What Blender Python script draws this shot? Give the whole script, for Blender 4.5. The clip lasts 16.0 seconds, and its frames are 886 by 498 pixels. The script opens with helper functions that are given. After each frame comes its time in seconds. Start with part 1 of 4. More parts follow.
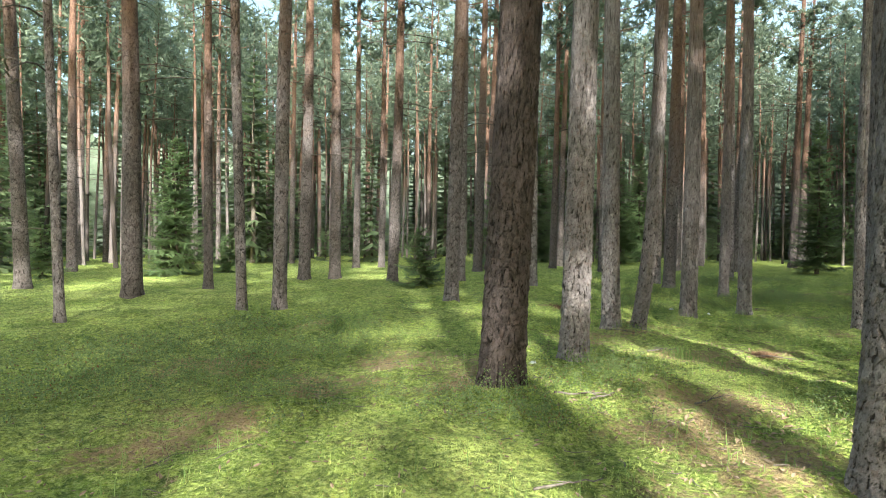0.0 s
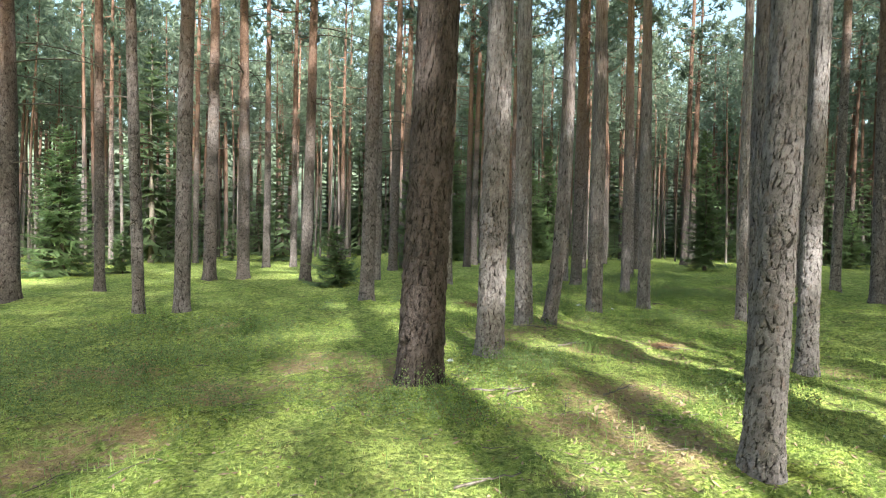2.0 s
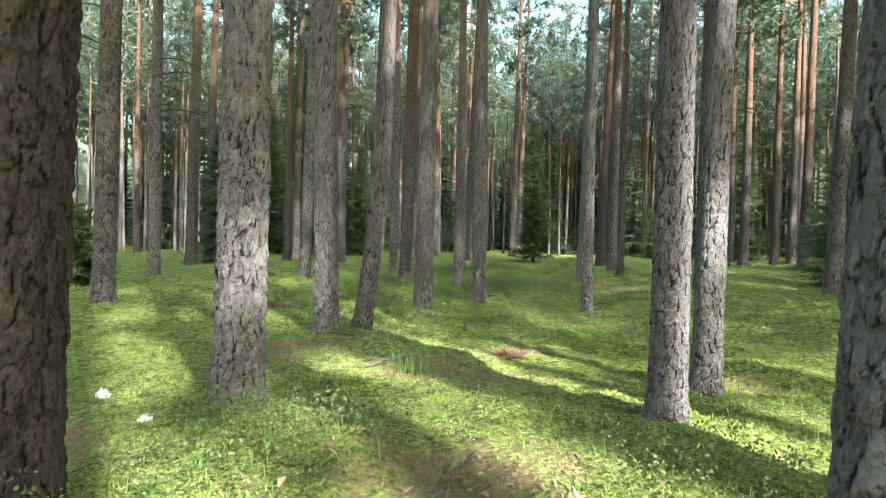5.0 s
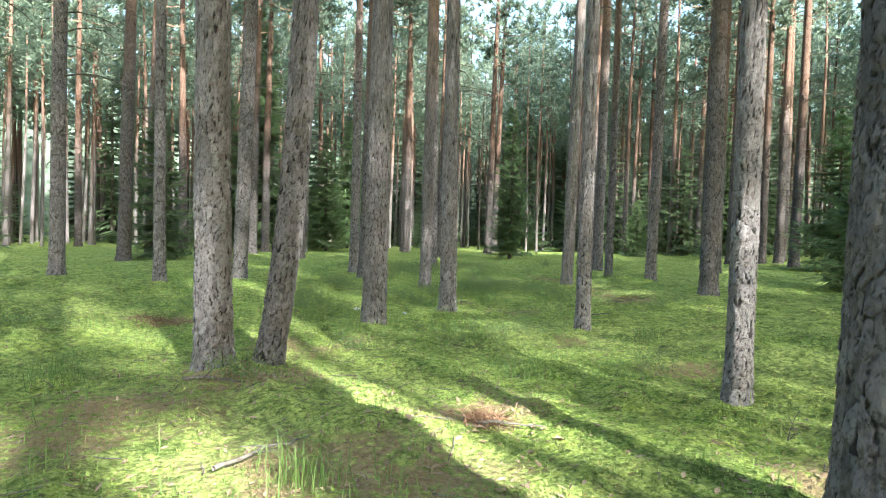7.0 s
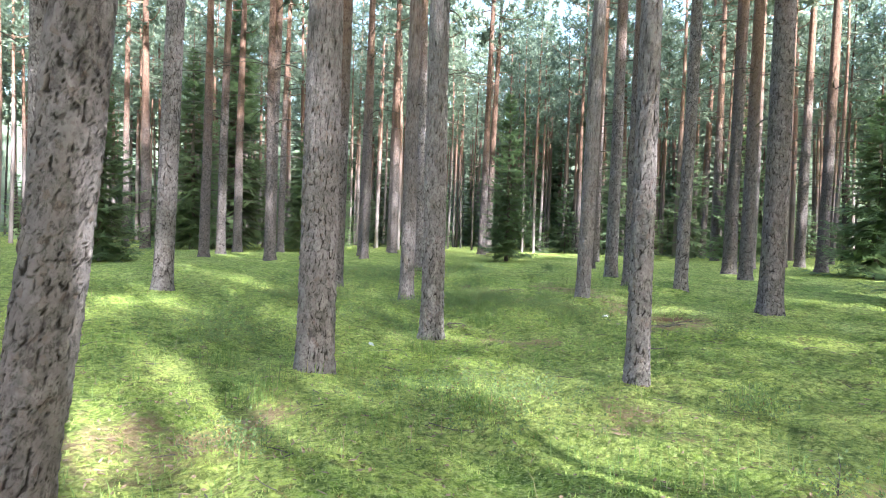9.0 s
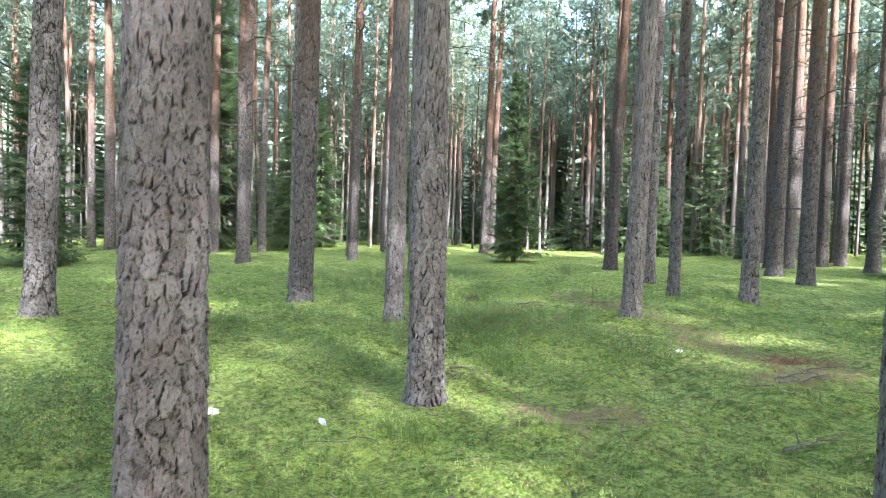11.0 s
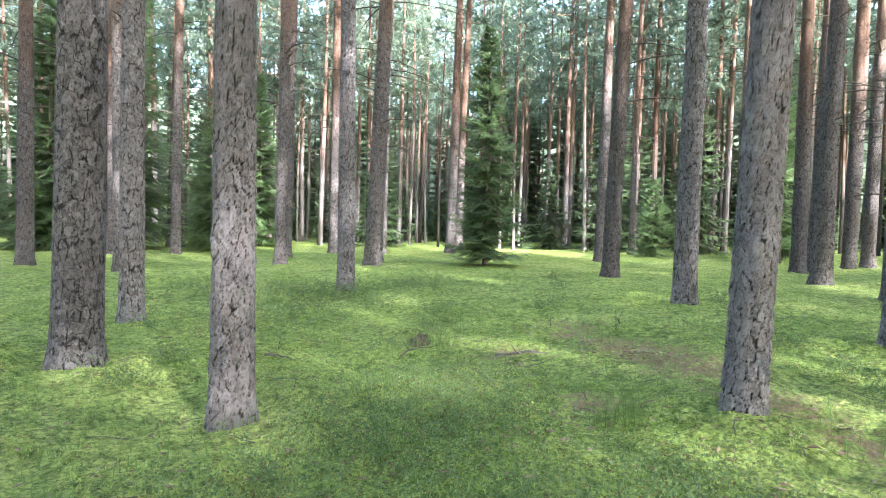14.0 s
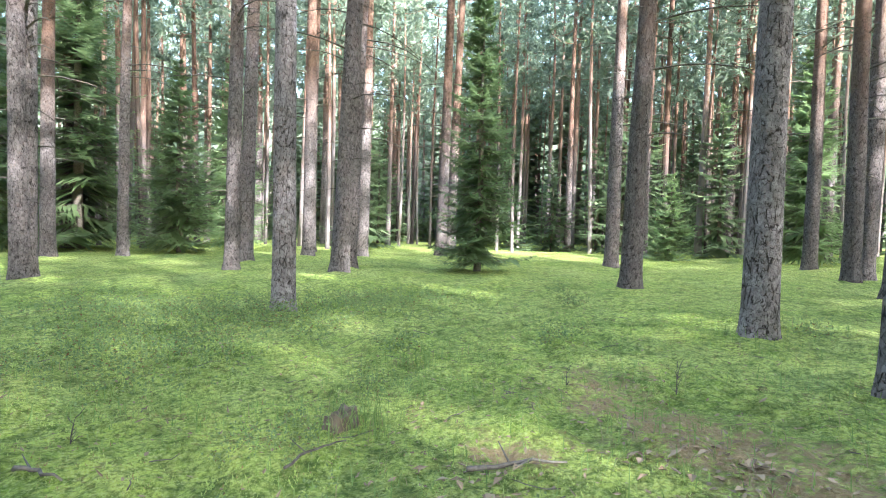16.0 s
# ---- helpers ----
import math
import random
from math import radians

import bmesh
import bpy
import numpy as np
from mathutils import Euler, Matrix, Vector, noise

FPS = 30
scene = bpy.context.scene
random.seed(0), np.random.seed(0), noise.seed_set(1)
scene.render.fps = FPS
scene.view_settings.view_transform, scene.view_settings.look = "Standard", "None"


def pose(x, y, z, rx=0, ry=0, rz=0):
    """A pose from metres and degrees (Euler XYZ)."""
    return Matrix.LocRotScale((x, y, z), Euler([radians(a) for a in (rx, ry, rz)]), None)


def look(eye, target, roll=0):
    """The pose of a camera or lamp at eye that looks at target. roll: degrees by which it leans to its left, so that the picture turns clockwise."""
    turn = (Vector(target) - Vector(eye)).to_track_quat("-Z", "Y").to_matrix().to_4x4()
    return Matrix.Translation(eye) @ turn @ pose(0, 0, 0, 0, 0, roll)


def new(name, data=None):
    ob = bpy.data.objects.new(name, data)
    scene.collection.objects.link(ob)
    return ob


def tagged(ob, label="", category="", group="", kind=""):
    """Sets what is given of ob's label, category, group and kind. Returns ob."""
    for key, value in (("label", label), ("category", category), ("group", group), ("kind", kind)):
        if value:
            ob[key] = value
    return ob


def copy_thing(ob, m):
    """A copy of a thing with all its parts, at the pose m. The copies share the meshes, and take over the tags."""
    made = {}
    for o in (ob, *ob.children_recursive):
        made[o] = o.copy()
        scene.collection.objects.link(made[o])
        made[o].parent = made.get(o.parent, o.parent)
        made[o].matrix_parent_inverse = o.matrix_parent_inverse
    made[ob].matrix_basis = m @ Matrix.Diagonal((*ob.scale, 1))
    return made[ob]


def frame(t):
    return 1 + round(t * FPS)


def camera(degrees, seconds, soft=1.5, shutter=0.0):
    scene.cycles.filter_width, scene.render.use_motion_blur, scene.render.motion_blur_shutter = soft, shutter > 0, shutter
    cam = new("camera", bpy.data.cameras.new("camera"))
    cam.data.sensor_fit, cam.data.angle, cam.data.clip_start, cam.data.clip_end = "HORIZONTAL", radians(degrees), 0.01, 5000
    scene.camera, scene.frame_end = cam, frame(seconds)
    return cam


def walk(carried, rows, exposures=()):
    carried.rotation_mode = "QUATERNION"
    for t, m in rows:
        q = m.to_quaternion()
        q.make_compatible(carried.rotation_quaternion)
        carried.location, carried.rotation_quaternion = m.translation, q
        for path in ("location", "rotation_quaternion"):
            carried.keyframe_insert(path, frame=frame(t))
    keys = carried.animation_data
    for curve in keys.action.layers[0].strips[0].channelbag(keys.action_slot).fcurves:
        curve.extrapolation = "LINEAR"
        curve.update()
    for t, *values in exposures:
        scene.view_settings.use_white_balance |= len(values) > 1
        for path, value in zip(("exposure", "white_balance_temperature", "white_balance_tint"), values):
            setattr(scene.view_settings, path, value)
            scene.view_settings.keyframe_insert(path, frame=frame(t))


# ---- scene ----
cam = camera(77.6, 16.0, 1.1)
EXPOSURES = [(0, 1.68, 6250, 2), (2.0, 1.73, 6200, 1), (4.5, 1.90, 6100, 0), (7.0, 2.38, 5850, 0), (9.0, 2.75, 5700, 9), (11.5, 2.93, 5600, 9), (16, 3.22, 5700, 8)]
PATH = [
    (0, (0.023, -0.068, 1.507), (0.028, 1.932, 1.477), 0.5),
    (0.5, (-0.021, -0.07, 1.556), (-0.005, 1.93, 1.526), 0.5),
    (1, (-0.051, -0.055, 1.556), (-0.046, 1.945, 1.525), 0.5),
    (1.5, (-0.048, -0.038, 1.523), (-0.036, 1.962, 1.49), 0.5),
    (2, (-0.001, -0.007, 1.5), (0.312, 1.968, 1.469), 0.6),
    (2.5, (0.114, 0.172, 1.459), (0.651, 2.099, 1.429), 0.6),
    (3, (0.297, 0.498, 1.444), (0.97, 2.382, 1.414), 0.6),
    (3.5, (0.507, 0.967, 1.359), (1.251, 2.823, 1.327), 0.7),
    (4, (0.758, 1.464, 1.287), (1.565, 3.293, 1.25), 0.7),
    (4.5, (0.984, 1.989, 1.238), (1.831, 3.8, 1.2), 0.7),
    (7, (2.443, 4.389, 1.204), (3.397, 6.146, 1.149), 1.2),
    (7.5, (2.803, 4.949, 1.201), (3.772, 6.698, 1.144), 1.2),
    (8, (3.125, 5.568, 1.209), (4.098, 7.314, 1.151), 1.4),
    (8.5, (3.5, 6.13, 1.217), (4.479, 7.873, 1.159), 1.5),
    (9, (3.859, 6.726, 1.212), (4.837, 8.47, 1.155), 1.5),
    (11.5, (5.627, 9.802, 1.236), (6.617, 11.539, 1.16), 1.0),
    (12, (6.048, 10.384, 1.235), (7.055, 12.111, 1.156), 1.0),
    (12.5, (6.469, 11.003, 1.198), (7.48, 12.727, 1.12), 1.0),
    (13, (6.945, 11.62, 1.183), (7.979, 13.33, 1.104), 0.9),
    (13.5, (7.391, 12.236, 1.197), (8.446, 13.933, 1.117), 0.9),
    (14, (7.866, 12.854, 1.221), (8.942, 14.538, 1.141), 1.1),
    (14.5, (8.321, 13.453, 1.225), (9.396, 15.138, 1.144), 1.1),
    (15, (8.802, 13.972, 1.185), (9.878, 15.657, 1.109), 1.3),
    (15.5, (9.261, 14.455, 1.182), (10.337, 16.139, 1.104), 1.3),
    (16, (9.704, 14.983, 1.183), (10.782, 16.666, 1.105), 1.3),
]
walk(cam, [(t, look(eye, target, roll)) for t, eye, target, roll in PATH], EXPOSURES)

# ---------- light ----------
SUN_AZ, SUN_EL = radians(-83), radians(34)
sun_way = Vector((math.cos(SUN_AZ) * math.cos(SUN_EL), math.sin(SUN_AZ) * math.cos(SUN_EL), math.sin(SUN_EL)))
sun_data = bpy.data.lights.new("sun", "SUN")
sun_data.energy, sun_data.angle, sun_data.color = 4.9, radians(1.4), (1.0, 0.94, 0.84)
sun = new("sun", sun_data)
sun.matrix_world = look(sun_way * 60, (0, 0, 0))
world = bpy.data.worlds.new("sky")
world.use_nodes = True
scene.world = world
sky = world.node_tree.nodes.new("ShaderNodeTexSky")
sky.sky_type, sky.sun_disc, sky.sun_elevation, sky.sun_rotation = "NISHITA", False, SUN_EL, radians(173)
sky.air_density, sky.dust_density, sky.ozone_density = 1.6, 4.5, 2.0
world.node_tree.links.new(sky.outputs[0], world.node_tree.nodes["Background"].inputs[0])
world.node_tree.nodes["Background"].inputs[1].default_value = 0.15

# ---------- numbers: hashing, noise, ground ----------
def hash2(ix, iy, s):
    v = np.sin(ix * 127.1 + iy * 311.7 + s * 74.7) * 43758.5453
    return v - np.floor(v)


def vnoise(x, y, s):
    """Smooth value noise between 0 and 1."""
    ix, iy = np.floor(x), np.floor(y)
    fx, fy = x - ix, y - iy
    fx, fy = fx * fx * (3 - 2 * fx), fy * fy * (3 - 2 * fy)
    a, b = hash2(ix, iy, s), hash2(ix + 1, iy, s)
    c, d = hash2(ix, iy + 1, s), hash2(ix + 1, iy + 1, s)
    return (a * (1 - fx) + b * fx) * (1 - fy) + (c * (1 - fx) + d * fx) * fy


# broad swells of the forest floor: place and height
HUMPS = [(-2, 2, .03), (2, 2, .08), (6, 2, -.11), (-2, 6, -.08), (3, 4, .03), (2, 6, .07), (6, 6, .06), (2, 10, .04), (6, 10, -.23),
         (10, 10, .2), (2, 14, .28), (6, 14, -.23), (10, 14, -.06), (6, 18, .23), (10, 18, -.22), (14, 18, .16),
         (6, 22, .04), (10, 22, -.11), (14, 22, -.09), (14, 26, .07), (18, 26, .03), (10, 30, -.08)]


def swell(x, y):
    x, y = np.asarray(x, float), np.asarray(y, float)
    z = 0 * x
    for a, b, h in HUMPS:
        z = z + h * np.exp(-((x - a) ** 2 + (y - b) ** 2) / 18)
    return z


# small moss mounds: place, height, radius
MOUNDS = [(1.95, 5.15, .10, .33), (3.1, 9.1, .08, .6), (0.65, 5.0, .07, .5), (7.5, 15.5, .10, .45), (6.6, 14.6, .08, .35), (9.0, 13.0, .09, .4),
          (5.0, 11.2, .07, .4), (10.7, 16.9, .08, .4), (12.2, 17.9, .09, .5), (9.2, 17.4, .07, .35), (-1.5, 4.6, .08, .45), (4.6, 9.2, .07, .4),
          (6.0, 8.6, .08, .45), (14.6, 15.3, .12, .7), (7.9, 12.2, .06, .3), (11.6, 15.0, .08, .4), (-3.0, 6.2, .10, .6), (3.9, 7.4, .06, .4)]


def ground_z(x, y):
    x, y = np.asarray(x, float), np.asarray(y, float)
    z = swell(x, y)
    for a, b, h, wide in MOUNDS:
        z = z + h * np.exp(-((x - a) ** 2 + (y - b) ** 2) / wide ** 2)
    z = z + 0.10 * (vnoise(x / 2.1, y / 2.1, 1) - 0.5) + 0.06 * (vnoise(x / 0.7, y / 0.7, 2) - 0.5)
    return z + 0.085 * (vnoise(x / 0.30, y / 0.30, 3) - 0.5) + 0.045 * (vnoise(x / 0.15, y / 0.15, 4) - 0.5)


def blots(x, y, places, grow=1.0):
    """How far a point lies inside ragged patches (x, y, radius)."""
    x, y = np.asarray(x, float), np.asarray(y, float)
    wx = x + 0.7 * (vnoise(x / 0.6, y / 0.6, 11) - 0.5) + 0.3 * (vnoise(x / 0.2, y / 0.2, 12) - 0.5)
    wy = y + 0.7 * (vnoise(x / 0.6, y / 0.6, 13) - 0.5) + 0.3 * (vnoise(x / 0.2, y / 0.2, 14) - 0.5)
    m = 0 * x
    for a, b, r in places:
        m = np.maximum(m, np.exp(-(((wx - a) ** 2 + (wy - b) ** 2) / (r * grow) ** 2)))
    return m


# bare patches of fallen needles, and patches of bilberry
BARE = [(10.6, 12.0, .45), (11.05, 12.6, .45), (11.45, 13.3, .48), (11.8, 14.0, .42), (12.1, 14.8, .35), (12.45, 15.7, .38), (12.65, 16.3, .5), (12.65, 16.9, .42),
        (12.8, 17.5, .38), (13.25, 18.0, .35), (7.0, 7.8, .3), (11.2, 15.8, .25), (2.95, 9.0, .5), (3.4, 8.8, .4), (-1.2, 5.6, .5), (-2.6, 6.3, .45), (0.3, 6.1, .35), (-.3, 6.7, .5), (-1.9, 4.2, .6), (1.95, 3.7, .7), (3.4, 6.75, .6), (4.6, 7.7, .4), (2.2, 7.9, .6), 
        (8.3, 12.1, .35), (11.7, 17.5, .4), (6.9, 9.3, .3), (4.2, 10.3, .5),
        (2.3, 4.5, .6), (3.4, 6.6, .4), (-2.1, 9.1, .4), (2.6, 12.1, .3), (5.6, 5.7, .3), (0.1, 5.5, .5)]
BERRY = [(-2.6, 5.3, .9), (-1.3, 4.7, .5), (-3.7, 5.2, .8), (-2.2, 6.6, .6), (.34, 4.5, .5), (.8, 4.2, .4), (1.7, 5.2, .6), (1.6, 5.8, .4), (10.2, 16.4, .9), (9.3, 14.9, .9), (10.1, 14.2, .7),
         (8.3, 15.4, .6), (6.2, 16.0, .7), (10.0, 13.2, .5), (9.6, 16.1, .8), (10.3, 23.3, 1.5), (13.9, 22.8, 1.3),
         (11.8, 22.4, 1.3), (6.2, 10.2, .7), (4.8, 13.3, .7), (9.8, 15.9, .7), (-4.0, 7.0, 1.4), (-3.2, 9.0, .9), (-1.6, 9.1, .9),
         (3.6, 4.2, .4), (6.0, 15.8, .5), (7.0, 14.4, .5), (10.1, 21.0, 1.1), (-1.6, 7.2, 1.0)]


# ---------- materials ----------
def material(name):
    m = bpy.data.materials.new(name)
    m.use_nodes = True
    m.node_tree.nodes.clear()
    return m, m.node_tree.nodes, m.node_tree.links


def node(nodes, kind, **values):
    n = nodes.new(kind)
    for key, value in values.items():
        n.inputs[key.replace("_", " ")].default_value = value
    return n


def mixed(nodes, links, fac, a, b, blend="MIX"):
    n = nodes.new("ShaderNodeMix")
    n.data_type, n.blend_type = "RGBA", blend
    for socket, value in ((n.inputs[0], fac), (n.inputs[6], a), (n.inputs[7], b)):
        if isinstance(value, (int, float)):
            socket.default_value = value
        elif isinstance(value, tuple):
            socket.default_value = (*value, 1)
        else:
            links.new(value, socket)
    return n.outputs[2]


def ranged(nodes, links, value, lo, hi, a=0.0, b=1.0):
    n = nodes.new("ShaderNodeMapRange")
    n.inputs[1].default_value, n.inputs[2].default_value, n.inputs[3].default_value, n.inputs[4].default_value = lo, hi, a, b
    links.new(value, n.inputs[0])
    return n.outputs[0]


def times(nodes, links, a, b, op="MULTIPLY"):
    n = nodes.new("ShaderNodeMath")
    n.operation = op
    for socket, value in ((n.inputs[0], a), (n.inputs[1], b)):
        if isinstance(value, (int, float)):
            socket.default_value = value
        else:
            links.new(value, socket)
    return n.outputs[0]


def noise_at(nodes, links, vector, scale, detail=4.0, rough=0.6):
    n = node(nodes, "ShaderNodeTexNoise", Scale=scale, Detail=detail, Roughness=rough)
    links.new(vector, n.inputs["Vector"])
    return n.outputs[0]


def finish(nodes, links, colour, rough, height=None, bump=0.3, reach=0.01, through_light=0.0):
    b = node(nodes, "ShaderNodeBsdfPrincipled", Roughness=rough)
    b.inputs["Specular IOR Level"].default_value = 0.25
    if isinstance(colour, tuple):
        b.inputs["Base Color"].default_value = (*colour, 1)
    else:
        links.new(colour, b.inputs["Base Color"])
    if height is not None:
        n = node(nodes, "ShaderNodeBump", Strength=bump, Distance=reach)
        links.new(height, n.inputs["Height"])
        links.new(n.outputs[0], b.inputs["Normal"])
    out = nodes.new("ShaderNodeOutputMaterial")
    if through_light:
        tr = nodes.new("ShaderNodeBsdfTranslucent")
        links.new(colour, tr.inputs[0])
        mix = nodes.new("ShaderNodeMixShader")
        mix.inputs[0].default_value = through_light
        links.new(b.outputs[0], mix.inputs[1])
        links.new(tr.outputs[0], mix.inputs[2])
        links.new(mix.outputs[0], out.inputs[0])
    else:
        links.new(b.outputs[0], out.inputs[0])


def bark_material(name, size, tint=(1.0, 1.0, 1.0), modelled=False):
    """Scots pine: ragged grey plates over dark cracks below, flaky orange above. size: plates to a metre round the trunk."""
    m, N, L = material(name)
    co = N.new("ShaderNodeTexCoord")
    info = N.new("ShaderNodeObjectInfo")
    lone = N.new("ShaderNodeNewGeometry")
    chance = times(N, L, times(N, L, info.outputs["Random"], lone.outputs["Random Per Island"], "ADD"), 1.0, "FRACT")
    xyz = N.new("ShaderNodeSeparateXYZ")
    L.new(co.outputs["Object"], xyz.inputs[0])
    big = noise_at(N, L, co.outputs["Object"], 2.2, 3)
    fine = noise_at(N, L, co.outputs["Object"], 60, 6, 0.75)
    flake = noise_at(N, L, co.outputs["Object"], 11, 5, 0.7)

    # a trunk's own skin: metres round it and metres up it
    a = N.new("ShaderNodeAttribute")
    a.attribute_name = "around"
    turn = N.new("ShaderNodeSeparateColor")
    L.new(a.outputs["Color"], turn.inputs[0])
    angle = times(N, L, turn.outputs[1], turn.outputs[0], "ARCTAN2")
    flat = N.new("ShaderNodeCombineXYZ")
    L.new(times(N, L, angle, a.outputs["Alpha"]), flat.inputs[0])
    L.new(times(N, L, turn.outputs[2], times(N, L, chance, 31.0), "ADD"), flat.inputs[1])
    L.new(times(N, L, chance, 40.0), flat.inputs[2])

    def cracks(across, up, bend):
        """How far a point lies from the nearest crack, its plate's own tone, and its height within the plate."""
        grid = node(N, "ShaderNodeMapping", Scale=(across, up, 1.0))
        L.new(flat.outputs[0], grid.inputs[0])
        wave = node(N, "ShaderNodeTexNoise", Scale=1.3, Detail=5.0, Roughness=0.7)
        L.new(grid.outputs[0], wave.inputs["Vector"])
        shift = N.new("ShaderNodeVectorMath")
        shift.operation = "MULTIPLY_ADD"
        shift.inputs[1].default_value = (bend, bend, 0)
        L.new(wave.outputs[1], shift.inputs[0])
        L.new(grid.outputs[0], shift.inputs[2])
        out = []
        for feature in ("F1", "DISTANCE_TO_EDGE"):
            v = N.new("ShaderNodeTexVoronoi")
            v.voronoi_dimensions, v.feature = "2D", feature
            v.inputs["Scale"].default_value = 1.0
            L.new(shift.outputs[0], v.inputs["Vector"])
            out.append(v)
        own = N.new("ShaderNodeSeparateColor")
        L.new(out[0].outputs["Color"], own.inputs[0])
        rest = N.new("ShaderNodeVectorMath")
        rest.operation = "SUBTRACT"
        L.new(shift.outputs[0], rest.inputs[0])
        L.new(out[0].outputs["Position"], rest.inputs[1])
        place = N.new("ShaderNodeSeparateXYZ")
        L.new(rest.outputs[0], place.inputs[0])
        return out[1].outputs["Distance"], own.outputs[0], place.outputs[1]

    # long fissures, plates with ragged rims, and thin scales on them
    rift, _, _ = cracks(size * 0.62, size * 0.17, 0.9)
    rim, own, sit = cracks(size, size * 0.58, 0.55)
    rim2, own2, sit2 = cracks(size * 2.3, size * 1.5, 0.6)
    wear = noise_at(N, L, flat.outputs[0], size * 0.55, 3)
    streak = node(N, "ShaderNodeMapping", Scale=(size * 2.3, size * 1.15, 1.0))
    L.new(flat.outputs[0], streak.inputs[0])
    ragged = noise_at(N, L, streak.outputs[0], 1.0, 6, 0.75)
    # cracks are wide in some places and shut in others
    gape = ranged(N, L, wear, 0.35, 0.65, 0.035, 0.15)
    deep = times(N, L, rim, gape, "DIVIDE")
    # shade beneath a plate's lower rim is put into the cracks' colour; they break off along their way
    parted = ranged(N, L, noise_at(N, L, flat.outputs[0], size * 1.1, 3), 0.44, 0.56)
    rim_shade = ranged(N, L, sit, -0.25, 0.10, 1.0, 0.08)
    deep = times(N, L, times(N, L, ranged(N, L, deep, 1.1, 0.25), parted), rim_shade)
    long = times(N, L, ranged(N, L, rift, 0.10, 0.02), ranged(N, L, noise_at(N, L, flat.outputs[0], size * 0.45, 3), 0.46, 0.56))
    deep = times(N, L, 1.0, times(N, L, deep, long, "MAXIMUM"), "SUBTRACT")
    slight = ranged(N, L, times(N, L, rim2, ranged(N, L, ragged, 0.46, 0.62, 0.005, 0.20), "DIVIDE"), 0.2, 1.2)
    tone = times(N, L, times(N, L, own, 0.6), times(N, L, own2, 0.4), "ADD")
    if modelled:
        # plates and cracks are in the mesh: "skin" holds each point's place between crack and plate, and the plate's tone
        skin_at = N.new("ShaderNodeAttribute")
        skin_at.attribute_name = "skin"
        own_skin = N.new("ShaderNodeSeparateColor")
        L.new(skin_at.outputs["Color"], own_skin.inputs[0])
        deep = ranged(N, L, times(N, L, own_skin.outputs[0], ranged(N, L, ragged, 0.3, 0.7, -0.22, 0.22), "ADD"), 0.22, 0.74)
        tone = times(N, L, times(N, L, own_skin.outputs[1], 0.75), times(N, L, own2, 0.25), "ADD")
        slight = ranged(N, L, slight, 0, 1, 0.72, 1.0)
    grey = mixed(N, L, ranged(N, L, tone, 0.15, 0.85), (0.140, 0.126, 0.130), (0.430, 0.404, 0.412))
    grey = mixed(N, L, ranged(N, L, big, 0.42, 0.68, 0, 0.8), grey, (0.262, 0.245, 0.250))
    grey = mixed(N, L, ranged(N, L, fine, 0.45, 0.72, 0.0, 0.55), grey, (0.41, 0.388, 0.394))
    # scales that fell off leave red-brown flesh
    bald = times(N, L, ranged(N, L, own2, 0.70, 0.78), ranged(N, L, wear, 0.46, 0.60))
    grey = mixed(N, L, times(N, L, bald, 0.6), grey, (0.215, 0.158, 0.138))
    foot = times(N, L, ranged(N, L, xyz.outputs[2], 1.8, 0.1, 0.0, 1.0), ranged(N, L, flake, 0.40, 0.62))
    grey = mixed(N, L, times(N, L, foot, 0.5), grey, (0.39, 0.375, 0.355))
    orange = mixed(N, L, ranged(N, L, flake, 0.35, 0.65), (0.230, 0.140, 0.108), (0.40, 0.268, 0.208))
    orange = mixed(N, L, ranged(N, L, fine, 0.5, 0.75, 0, 0.5), orange, (0.38, 0.300, 0.255))
    start = times(N, L, chance, 3.0)
    height = times(N, L, times(N, L, xyz.outputs[2], start, "SUBTRACT"), times(N, L, big, 4.0), "ADD")
    up = ranged(N, L, height, 4.8, 9.0)
    skin = mixed(N, L, up, grey, orange)
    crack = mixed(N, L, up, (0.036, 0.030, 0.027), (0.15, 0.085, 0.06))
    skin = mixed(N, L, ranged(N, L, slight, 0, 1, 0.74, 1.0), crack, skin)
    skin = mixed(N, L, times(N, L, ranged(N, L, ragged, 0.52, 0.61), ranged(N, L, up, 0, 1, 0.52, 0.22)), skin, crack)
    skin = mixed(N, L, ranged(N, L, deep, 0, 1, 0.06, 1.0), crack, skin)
    skin = mixed(N, L, 1.0, skin, tint, "MULTIPLY")
    light = ranged(N, L, chance, 0, 1, 0.82, 1.18)
    skin = mixed(N, L, 1.0, skin, light, "MULTIPLY")
    h = times(N, L, times(N, L, deep, 1.2), times(N, L, slight, 0.45), "ADD")
    h = times(N, L, h, times(N, L, tone, 0.8), "ADD")
    h = times(N, L, h, times(N, L, times(N, L, sit, 0.7), times(N, L, sit2, 0.3), "ADD"), "SUBTRACT")
    h = times(N, L, h, times(N, L, fine, 0.4), "ADD")
    h = times(N, L, h, times(N, L, ragged, 1.3), "SUBTRACT")
    h = times(N, L, h, ranged(N, L, up, 0, 1, 1.0, 0.35))
    finish(N, L, skin, 0.92, h, 1.0, 0.5 / size)
    return m


